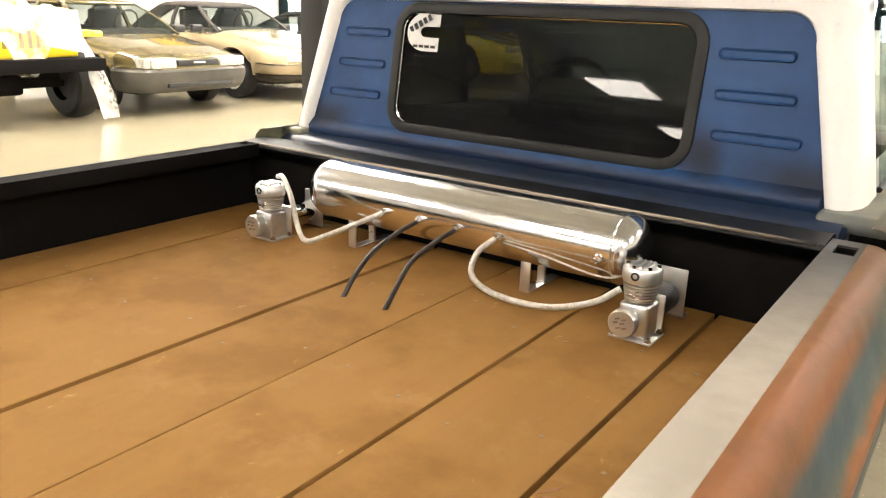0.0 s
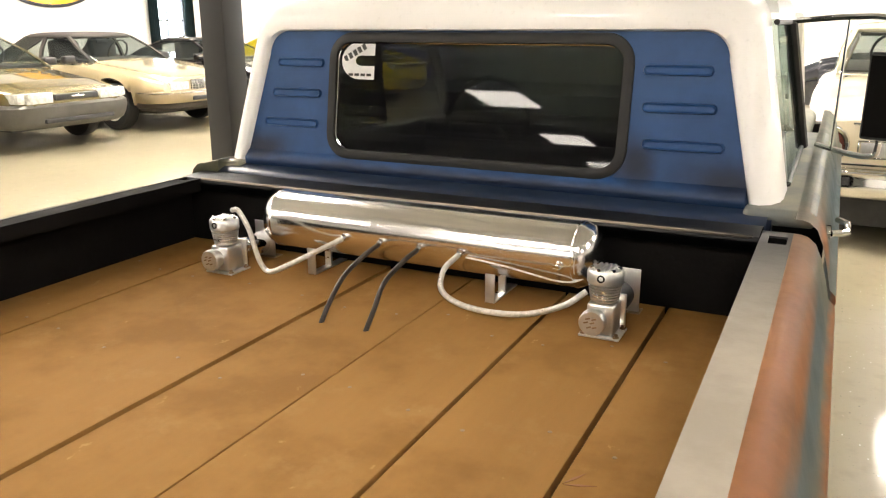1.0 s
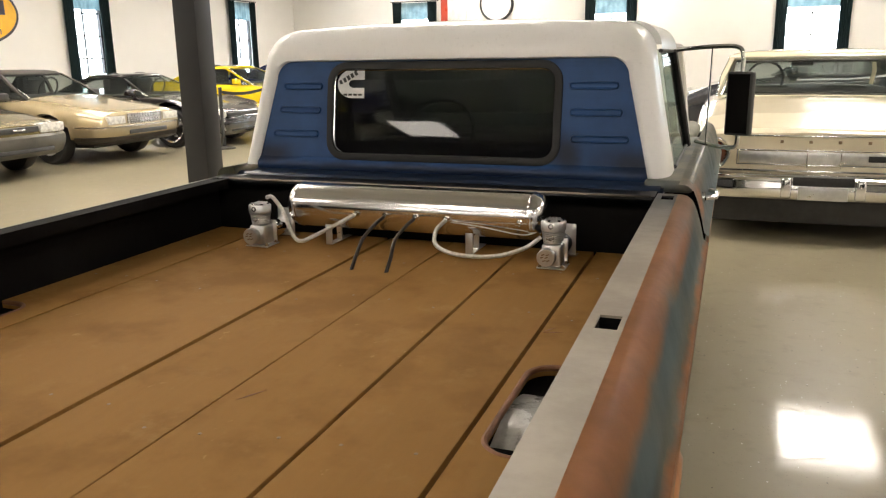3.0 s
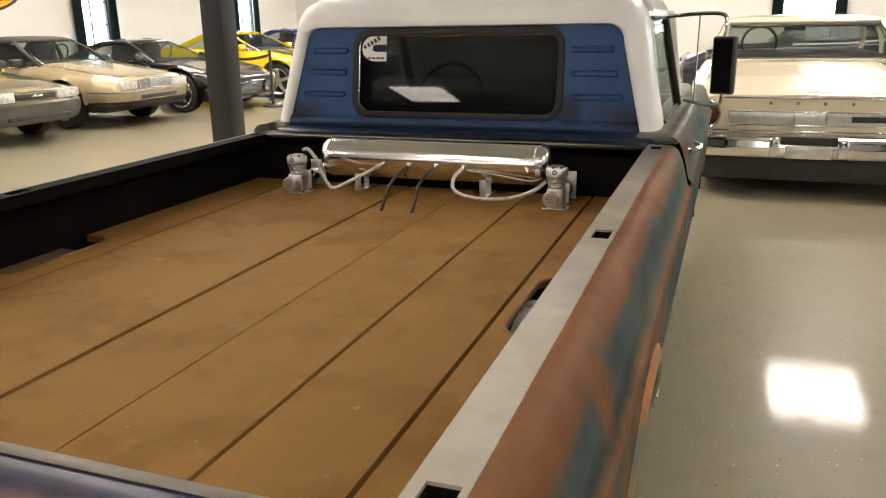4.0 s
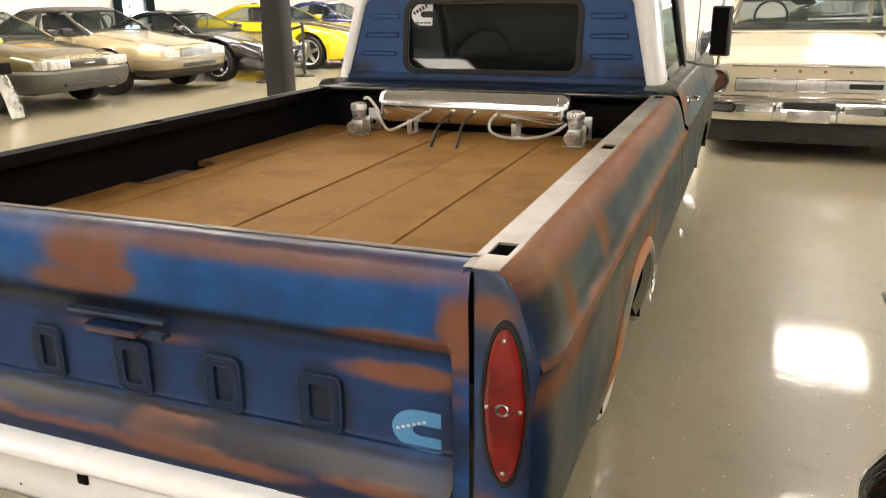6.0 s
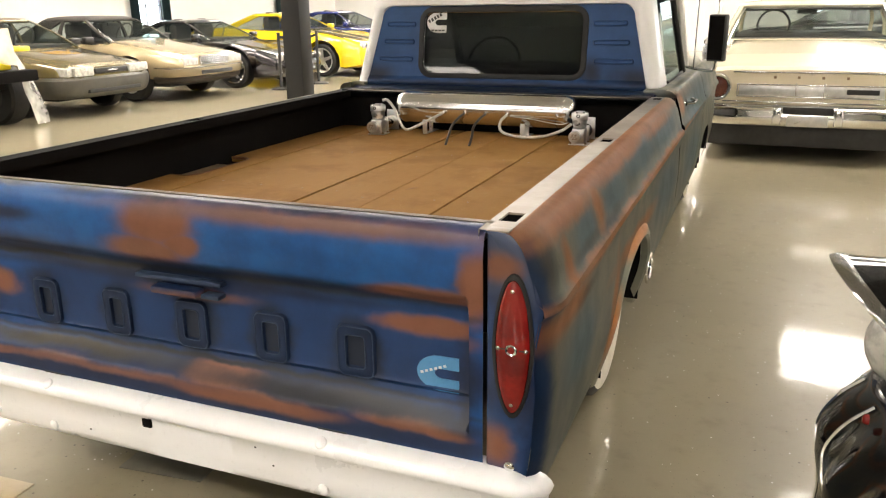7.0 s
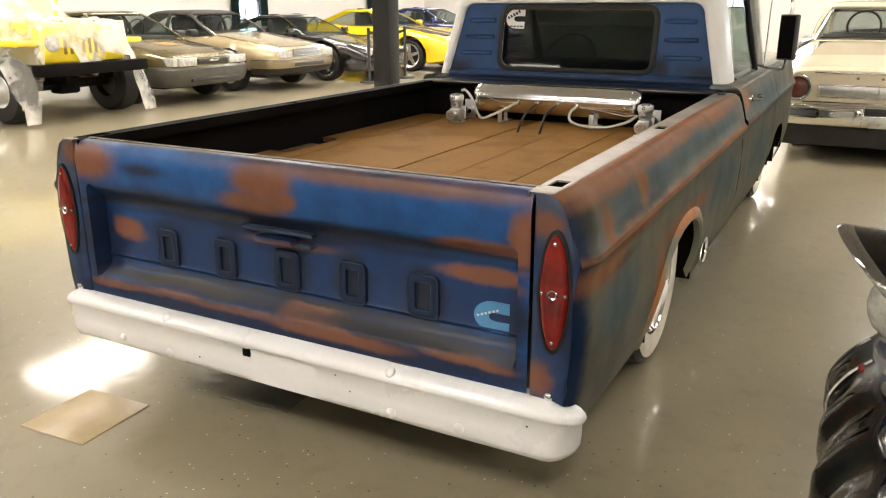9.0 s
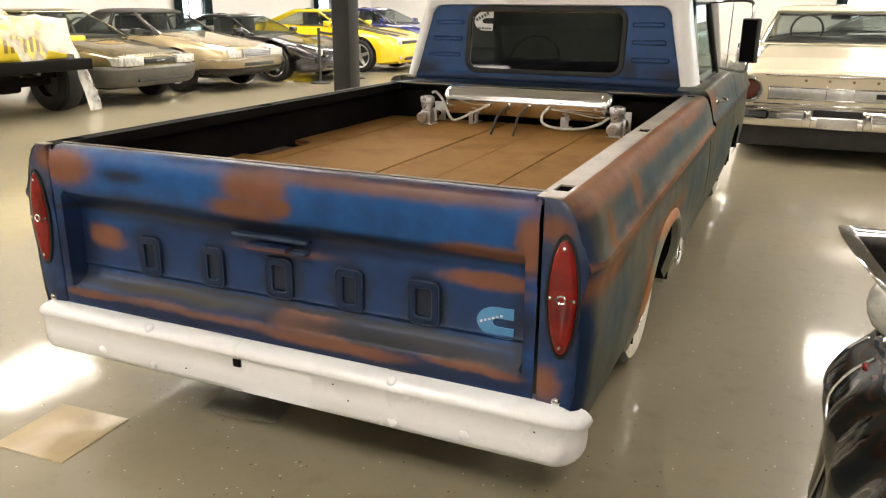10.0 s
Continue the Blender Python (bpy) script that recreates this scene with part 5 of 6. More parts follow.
# floor boards lying under the tail
for x0, y0, a, face, hue in ((-0.776, -0.148, 3, M_tile, "tan"), (-0.32, 0.34, 5, M_greytile, "grey")):
    o = single("floor_cover", boxed(-0.15, 0.15, -0.15, 0.15, 0.0, 0.004, 0.001), face, hue + " square cover plate lying on the floor", "cover plate", "cover plates")
    o.matrix_basis = pose(x0, y0, 0.0, 0, 0, a)


# ---- parked cars ----
# Each car is built round the point on the ground under the middle of its front bumper; +y is forwards.
def table(rows, y):
    r = sorted(rows)
    ys = [a[0] for a in r]
    return [float(np.interp(y, ys, [a[k] for a in r])) for k in range(1, 5)]


def car_body(rows, axles, tyre):
    """rows: (y, half width, low edge, shoulder, deck). Wheel arches are cut at the axles."""
    y0, y1 = min(r[0] for r in rows), max(r[0] for r in rows)
    ys = [y0 + (y1 - y0) * k / 100 for k in range(101)] + [r[0] for r in rows]
    half = tyre + 0.055
    for a in axles:
        ys += [a - half, a + half, a - half + 0.004, a + half - 0.004]
    bm = bmesh.new()
    rings = []
    for y in sorted(set(ys)):
        w, zl, zb, zt = table(rows, y)
        lo = zl
        for a in axles:
            u = abs(y - a) / half
            if u < 1:
                lo = max(lo, tyre + half * math.sqrt(1 - u * u))
        lo = min(lo, zb - 0.06)
        mid = max(lo + 0.02, zl + (zb - zl) * 0.5)
        h = [(0, lo), (w * 0.80, lo), (w * 0.965, lo + min(0.05, (mid - lo) * 0.5)), (w, mid), (w * 0.992, max(mid + 0.01, zb - 0.10)), (w * 0.965, zb - 0.03), (w * 0.925, zb), (w * 0.72, zb + (zt - zb) * 0.75), (w * 0.35, zt - 0.004), (0, zt)]
        rings.append([(x, y, z) for x, z in h] + [(-x, y, z) for x, z in h[-2:0:-1]])
    loft(bm, rings, True, True)
    return bm


def plan(y0, y1, hw0, hw1, r, n=6):
    """Rounded outline seen from above; hw0 at the back, hw1 at the front."""
    pts = []
    for cx, cy, a0 in ((hw1 - r, y1 - r, 0), (-(hw1 - r), y1 - r, 90), (-(hw0 - r), y0 + r, 180), (hw0 - r, y0 + r, 270)):
        for k in range(n + 1):
            a = radians(a0 + 90 * k / n)
            pts.append((cx + r * math.cos(a), cy + r * math.sin(a)))
    return pts


def greenhouse(car, paint, base, roof, zb, zr, crown=0.05, pillars=(0.0, 0.5, 1.0), cpillar=0.12, roof_mat=None, slope=0.0, seat=0.30):
    """base, roof: (rear y, front y, half width). Glass shell, roof and pillars, with seats inside."""
    roof_mat = roof_mat or paint
    B, R = plan(base[0], base[1], base[2], base[2] * 0.95, 0.12), plan(roof[0], roof[1], roof[2], roof[2] * 0.96, 0.12)
    zbase = lambda y: zb + slope * (y - base[0])
    bm = bmesh.new()
    mids = [(a[0] * 0.5 + b[0] * 0.5 + 0.025 * (1 if a[0] > 0 else -1), (a[1] + b[1]) / 2) for a, b in zip(B, R)]
    loft(bm, [[(x, y, zbase(y)) for x, y in B], [(m[0], m[1], (zbase(B[i][1]) + zr) / 2) for i, m in enumerate(mids)], [(x, y, zr) for x, y in R]])
    part("glasshouse", bm, M_glass, car, "tinted car glass").visible_shadow = False
    bm = bmesh.new()
    mx = (roof[0] + roof[1]) / 2
    loft(bm, [[(x * k, mx + (y - mx) * k, z) for x, y in R] for k, z in ((1.0, zr - 0.035), (1.02, zr - 0.02), (1.015, zr), (0.93, zr + crown * 0.5), (0.7, zr + crown * 0.85), (0.3, zr + crown))], True, True)
    part("roof", bm, roof_mat, car, smooth=60)
    for side in (1, -1):
        for u in pillars:
            yb, yr = base[0] + (base[1] - base[0]) * u, roof[0] + (roof[1] - roof[0]) * u
            e = 0.045 if u in (0.0, 1.0) else 0.0
            hb = base[2] * (1 - 0.05 * u) - e * 0.7
            hr = roof[2] * (1 - 0.04 * u) - e * 0.5
            yb, yr = yb + (e if u == 0 else -e if u == 1 else 0), yr + (e if u == 0 else -e if u == 1 else 0)
            bm = bmesh.new()
            m1 = ((hb + hr) / 2 + 0.028, (yb + yr) / 2, (zbase(yb) + zr) / 2)
            wd = cpillar if u == 0.0 else 0.03
            P = [(side * hb, yb, zbase(yb) - 0.02), (side * m1[0], m1[1], m1[2]), (side * hr, yr, zr)]
            rings = [[(x + side * 0.012, y - 0.02, z), (x + side * 0.012, y + wd, z), (x - side * 0.03, y + wd, z), (x - side * 0.03, y - 0.02, z)] for x, y, z in P]
            loft(bm, rings, True, True)
            part("pillar", bm, roof_mat, car)
        part("seat", boxed(*sorted((side * 0.12, side * 0.58)), mx - 0.05, mx + 0.12, zb - 0.1, zb + seat, 0.05), M_interior, car)
        if seat > 0.2:
            part("headrest", boxed(*sorted((side * 0.24, side * 0.46)), mx - 0.05, mx + 0.05, zb + 0.28, zb + 0.40, 0.03), M_interior, car)
    part("cabin_trim", boxed(-base[2] * 0.9, base[2] * 0.9, base[0] + 0.2, base[1] - 0.2, zb - 0.03, zb + 0.035, 0.02), M_interior, car)
    bm = bmesh.new()
    c = Vector((-0.36, base[1] - 0.75, zb + 0.12))
    tube(bm, [c + Vector((0.18 * math.cos(a), 0.08 * math.sin(a), 0.17 * math.sin(a))) for a in [2 * math.pi * k / 20 for k in range(21)]], 0.014, 6)
    part("steering_wheel", bm, M_black, car)
    bm = bmesh.new()
    box(bm, -0.11, 0.11, roof[1] - 0.02, roof[1], zr - 0.11, zr - 0.05, 0.01)
    part("rear_view_mirror", bm, M_black, car)


def add_wheels(car, axles, half, r, width, **k):
    for a in axles:
        for side in (1, -1):
            wheel(car, side * (half - width / 2 - 0.015), a, r, width, side, **k)


def add_box(car, name, material, x0, x1, y0, y1, z0, z1, bevel=0.01, both=False, label=""):
    for side in ((1, -1) if both else (1,)):
        a, b = sorted((side * x0, side * x1))
        part(name, boxed(a, b, y0, y1, z0, z1, bevel), material, car, label)


def wing_mirror(car, paint, x, y, z):
    for side in (1, -1):
        bm = boxed(*sorted((side * x, side * (x + 0.19))), y - 0.05, y + 0.06, z, z + 0.11, 0.03, 3)
        box(bm, *sorted((side * (x - 0.05), side * (x + 0.03))), y - 0.02, y + 0.02, z - 0.02, z + 0.03, 0.005)
        part("wing_mirror", bm, paint, car)


def wrap_bumper(half, front, depth, prof, n=28):
    """A moulded bumper that wraps round the corners; prof: (outward step, height)."""
    bm = bmesh.new()
    rings = []
    for k in range(n + 1):
        th = radians(-90 + 180 * k / n)
        s, q = math.sin(th), max(math.cos(th), 0.0)
        rings.append([(math.copysign(abs(s) ** 0.5, s) * (half + o), front - depth + (depth + o) * q ** 0.42, z) for o, z in prof])
    loft(bm, rings, closed=False)
    bmesh.ops.solidify(bm, geom=bm.faces[:], thickness=0.008)
    return bm


def underbody(car, y0, y1, half, z0, z1):
    part("underbody", boxed(-half, half, y0, y1, z0, z1, 0.02), M_black, car)


def olive_coupe(at):
    p = car_paint("olive_gold_paint", (0.17, 0.135, 0.055), 0.5)
    grey = mat("grey_bumper_plastic", (0.17, 0.165, 0.14), (0.14, 0.135, 0.115), 4, 0.35, 0.2, coat=0.3)
    c = thing("coupe_car", "olive gold metallic coupe parked nose out", "car", "parked cars")
    rows = [(0.0, 0.62, 0.44, 0.54, 0.56), (-0.06, 0.70, 0.38, 0.63, 0.675), (-0.20, 0.775, 0.34, 0.685, 0.725), (-0.50, 0.835, 0.30, 0.74, 0.79), (-1.25, 0.87, 0.25, 0.83, 0.90), (-2.4, 0.87, 0.24, 0.88, 0.92), (-3.7, 0.86, 0.22, 0.90, 0.94), (-4.35, 0.82, 0.28, 0.88, 0.93), (-4.5, 0.76, 0.40, 0.80, 0.82)]
    ax = (-0.93, -3.48)
    part("body", car_body(rows, ax, 0.315), p, c, smooth=40)
    greenhouse(c, p, (-3.75, -1.25, 0.78), (-3.05, -2.0, 0.58), 0.90, 1.28, 0.05, cpillar=0.3)
    add_wheels(c, ax, 0.86, 0.315, 0.20, whitewall=False, spokes=5, rim_mat=M_alu)
    bm = wrap_bumper(0.845, 0.0, 0.52, [(-0.06, 0.555), (0.015, 0.55), (0.04, 0.52), (0.045, 0.45), (0.03, 0.38), (0.0, 0.305), (-0.05, 0.27)])
    underbody(c, -4.2, -0.4, 0.62, 0.22, 0.34)
    part("front_bumper", bm, grey, c, "grey moulded front bumper")
    add_box(c, "lower_intake", M_black, -0.48, 0.48, -0.02, 0.050, 0.335, 0.385, 0.01)
    add_box(c, "headlamp", M_clearlens, 0.33, 0.66, -0.16, 0.016, 0.56, 0.685, 0.02, True, "clear rectangular headlamp")
    add_box(c, "corner_lamp", M_clearlens, 0.665, 0.755, -0.28, -0.03, 0.565, 0.68, 0.015, True)
    add_box(c, "grille", M_black, -0.30, 0.30, -0.10, 0.014, 0.585, 0.655, 0.01)
    add_box(c, "grille_bar", M_chrome, -0.09, 0.09, -0.02, 0.022, 0.61, 0.635, 0.008)
    wing_mirror(c, M_black, 0.78, -1.55, 0.90)
    c.matrix_basis = at
    return c


def gold_convertible(at):
    p = car_paint("champagne_paint", (0.50, 0.41, 0.25), 0.45)
    low = mat("dark_lower_trim", (0.05, 0.042, 0.033), (0.04, 0.034, 0.027), 4, 0.4)
    top = mat("dark_soft_top", (0.035, 0.030, 0.026), (0.05, 0.044, 0.038), 8, 0.8, bump=0.1)
    c = thing("convertible_car", "champagne gold convertible with dark soft top raised", "car", "parked cars")
    rows = [(0.0, 0.76, 0.42, 0.63, 0.705), (-0.06, 0.80, 0.38, 0.69, 0.74), (-0.4, 0.87, 0.32, 0.75, 0.80), (-1.4, 0.92, 0.25, 0.86, 0.95), (-2.6, 0.92, 0.24, 0.89, 0.93), (-3.8, 0.91, 0.22, 0.90, 0.95), (-4.5, 0.87, 0.30, 0.87, 0.92), (-4.58, 0.82, 0.40, 0.8, 0.84)]
    ax = (-0.98, -3.53)
    part("body", car_body(rows, ax, 0.325), p, c, smooth=40)
    greenhouse(c, p, (-3.6, -1.4, 0.80), (-3.0, -2.05, 0.62), 0.91, 1.27, 0.06, cpillar=0.45, roof_mat=top)
    add_wheels(c, ax, 0.91, 0.325, 0.21, whitewall=False, spokes=9, rim_mat=M_alu)
    add_box(c, "headlamp", M_clearlens, 0.40, 0.745, -0.12, 0.010, 0.565, 0.68, 0.015, True, "clear rectangular headlamp")
    add_box(c, "grille", M_black, -0.36, 0.36, -0.08, 0.012, 0.56, 0.70, 0.01)
    for k in range(13):
        x = -0.35 + 0.7 * k / 12
        add_box(c, "grille_slat", M_chrome, x - 0.006, x + 0.006, -0.02, 0.024, 0.565, 0.695, 0.002)
    for k in range(5):
        z = 0.565 + 0.13 * k / 4
        add_box(c, "grille_bar", M_chrome, -0.36, 0.36, -0.02, 0.022, z - 0.005, z + 0.005, 0.002)
    part("front_bumper", wrap_bumper(0.875, 0.015, 0.50, [(-0.03, 0.552), (0.03, 0.548), (0.045, 0.52), (0.045, 0.43), (0.03, 0.395), (-0.02, 0.39)]), p, c)
    part("bumper_strip", wrap_bumper(0.905, 0.05, 0.50, [(0.0, 0.540), (0.012, 0.537), (0.012, 0.520), (0.0, 0.517)]), M_chrome, c)
    part("lower_bumper", wrap_bumper(0.865, 0.0, 0.50, [(0.0, 0.40), (0.03, 0.38), (0.02, 0.33), (-0.04, 0.285)]), low, c)
    underbody(c, -4.2, -0.4, 0.64, 0.22, 0.34)
    add_box(c, "lower_intake", M_black, -0.40, 0.40, -0.02, 0.068, 0.415, 0.475, 0.01)
    add_box(c, "side_trim", low, 0.905, 0.935, -3.0, -1.4, 0.22, 0.40, 0.01, True)
    wing_mirror(c, M_black, 0.80, -1.75, 0.90)
    c.matrix_basis = at
    return c


def sports_coupe(at, colour, name, label, stripe=None, tall=0.0, wheel_mat=None):
    p = car_paint(name + "_paint", colour, 0.15, 0.2)
    c = thing("sports_car", label, "car", "parked cars")
    t = tall
    rows = [(0.0, 0.62, 0.30 + t * 0.4, 0.45 + t, 0.50 + t), (-0.10, 0.80, 0.20, 0.54 + t, 0.60 + t), (-0.45, 0.92, 0.16, 0.70 + t, 0.68 + t), (-0.95, 0.95, 0.15, 0.80 + t, 0.76 + t), (-1.6, 0.93, 0.15, 0.82 + t, 0.86 + t), (-2.6, 0.93, 0.15, 0.84 + t, 0.88 + t), (-3.5, 0.97, 0.16, 0.92 + t, 0.92 + t), (-4.2, 0.94, 0.22, 0.90 + t, 0.94 + t), (-4.45, 0.84, 0.36, 0.84 + t, 0.88 + t)]
    ax = (-0.95, -3.6)
    part("body", car_body(rows, ax, 0.345), p, c, smooth=40)
    greenhouse(c, p, (-3.75, -1.45, 0.80), (-2.95, -2.2, 0.58), 0.84 + t, 1.18 + t, 0.05, pillars=(0.0, 1.0), cpillar=0.28)
    add_wheels(c, ax, 0.95, 0.345, 0.25, whitewall=False, spokes=5, rim_mat=wheel_mat or M_chrome, rim_r=0.74)
    add_box(c, "upper_grille", M_black, -0.62, 0.62, -0.20, -0.01, 0.50 + t, 0.575 + t, 0.02)
    add_box(c, "lower_intake", M_black, -0.52, 0.52, -0.2, -0.005, 0.26, 0.38, 0.03)
    for side in (1, -1):
        bm = bmesh.new()
        lathe(bm, (side * 0.66, -0.12, 0.545 + t), (0, 1, 0.1), [(0.0, 0.075), (0.05, 0.072), (0.075, 0.05), (0.08, 0.0)], 20)
        part("headlamp", bm, M_clearlens, c, "clear headlamp")
        bm = bmesh.new()
        lathe(bm, (side * 0.66, -0.10, 0.33), (0, 1, 0), [(0.0, 0.045), (0.05, 0.045), (0.06, 0.0)], 14)
        part("fog_lamp", bm, M_clearlens, c)
    if stripe:
        for side in (1, -1):
            bm = bmesh.new()
            rings = []
            for k in range(20):
                y = -0.35 - 1.1 * k / 19
                w, zl, zb, zt = table(rows, y)
                rings.append([(side * x, y, zt + 0.006 - 0.1 * (x - 0.15) * 0.05) for x in (0.12, 0.24, 0.36)])
            loft(bm, rings, closed=False)
            part("stripe", bm, stripe, c)
    wing_mirror(c, p, 0.82, -1.75, 0.86 + t)
    c.matrix_basis = at
    return c


def covered_jeep(at):
    p = car_paint("yellow_paint", (0.86, 0.67, 0.025), 0.0, 0.3)
    M_slot = mat("shaded_grille_slot", (0.30, 0.21, 0.03), (0.22, 0.15, 0.03), 6, 0.6)
    c = thing("jeep", "yellow off-road jeep half wrapped in clear plastic film", "jeep", "parked cars")
    add_box(c, "front_bumper", M_linerblack, -0.80, 0.80, -0.16, 0.02, 0.58, 0.72, 0.02, label="black steel bumper")
    part("bonnet", boxed(-0.62, 0.62, -1.55, -0.22, 0.95, 1.20, 0.06, 3), p, c)
    part("grille_panel", boxed(-0.62, 0.62, -0.30, -0.20, 0.72, 1.17, 0.03, 3), p, c, "yellow slotted grille panel")
    for k in range(7):
        x = -0.27 + 0.09 * k
        add_box(c, "grille_slot", M_slot, x - 0.025, x + 0.025, -0.21, -0.195, 0.82, 1.10, 0.01)
    for side in (1, -1):
        bm = bmesh.new()
        lathe(bm, (side * 0.45, -0.21, 0.96), (0, 1, 0), [(0.0, 0.10), (0.025, 0.10), (0.035, 0.085), (0.04, 0.0)], 20)
        part("headlamp", bm, M_clearlens, c)
        part("fender", boxed(*sorted((side * 0.60, side * 0.92)), -1.30, -0.18, 0.93, 1.0, 0.025), p, c)
        part("fender_drop", boxed(*sorted((side * 0.62, side * 0.90)), -1.34, -1.22, 0.60, 0.98, 0.02), p, c)
        part("tub_side", boxed(*sorted((side * 0.70, side * 0.78)), -3.6, -1.5, 0.55, 1.18, 0.02), p, c)
        part("screen_post", boxed(*sorted((side * 0.66, side * 0.72)), -1.62, -1.55, 1.15, 1.78, 0.01), p, c)
    part("screen_header", boxed(-0.72, 0.72, -1.66, -1.58, 1.74, 1.80, 0.01), p, c)
    part("screen_glass", boxed(-0.66, 0.66, -1.60, -1.595, 1.18, 1.75), mat("filmed_screen", (0.80, 0.72, 0.22), (0.80, 0.76, 0.5), 4, 0.3), c, "windscreen hidden under pale film", smooth=0)
    part("hard_top", boxed(-0.72, 0.72, -3.6, -1.62, 1.20, 1.82, 0.05), mat("pale_covered_top", (0.75, 0.66, 0.30), (0.8, 0.76, 0.6), 3, 0.4), c, "top hidden under pale film")
    bm = boxed(-0.66, 0.66, -0.75, -0.62, 0.36, 0.48, 0.03)
    box(bm, -0.15, 0.15, -0.80, -0.55, 0.30, 0.52, 0.04)
    for x in (-0.35, 0.35):
        box(bm, x - 0.04, x + 0.04, -3.4, -0.1, 0.50, 0.60)
    part("front_axle", bm, M_linerblack, c)
    add_wheels(c, (-0.68, -3.05), 0.93, 0.40, 0.28, whitewall=False, spokes=0, rim_mat=M_alu, rim_r=0.5)
    c.matrix_basis = at
    # clear film draped over bonnet and one front corner
    film, n, l, b = nodes_of("clear_film")
    b.inputs["Base Color"].default_value = (0.95, 0.94, 0.88, 1)
    b.inputs["Roughness"].default_value = 0.22
    tr, mx = n.new("ShaderNodeBsdfTransparent"), n.new("ShaderNodeMixShader")
    nz = noise_node(n, l, coords(n, l), 3.2, 3, 0.5)
    mx2 = ramp(n, l, nz.outputs[0], 0.38, 0.66)
    sc = n.new("ShaderNodeMath")
    sc.operation = "MULTIPLY_ADD"
    sc.inputs[1].default_value, sc.inputs[2].default_value = -0.42, 0.86
    l.new(mx2, sc.inputs[0])
    l.new(sc.outputs[0], mx.inputs[0])
    l.new(b.outputs[0], mx.inputs[1])
    l.new(tr.outputs[0], mx.inputs[2])
    l.new(mx.outputs[0], n["Material Output"].inputs[0])
    add_bump(n, l, b, nz.outputs[0], 0.6, 0.05)
    bm = bmesh.new()
    rings = []
    NU, NV = 60, 40
    for j in range(NV + 1):
        v = j / NV
        ring = []
        for i in range(NU + 1):
            u = i / NU * 2 - 1
            x = u * 1.05
            hang = 0.30 + 0.35 * max(0, math.sin(i * 0.23 + 1.0)) + 0.25 * max(0.0, -u)
            s = v * 2.0
            if s < 1.4:
                y, z = -1.6 + s, 1.23 + 0.35 * max(0, 1 - s / 0.5) ** 2
            else:
                y, z = -0.17 + 0.10 * (s - 1.4), 1.21 - (s - 1.4) / 0.6 * hang
            if abs(x) > 0.66:
                d = abs(x) - 0.66
                fall = 0.30 + 1.6 * d if abs(x) < 0.86 else 0.62 + 2.2 * (d - 0.2)
                z -= fall * (0.85 + 0.2 * math.sin(j * 0.5)) * (0.55 + 0.45 * v)
                x = math.copysign(0.66 + d * 0.85, x)
            w = noise.noise(Vector((x * 5, y * 5, 3.1))) * 0.05
            ring.append((x + w, y + w * 0.6, max(0.03, z + w)))
        rings.append(ring)
    loft(bm, rings, closed=False)
    o = single("plastic_film", bm, film, "wrinkled clear plastic film draped over the jeep", "plastic sheet", smooth=70)
    o.matrix_basis = at
    return c


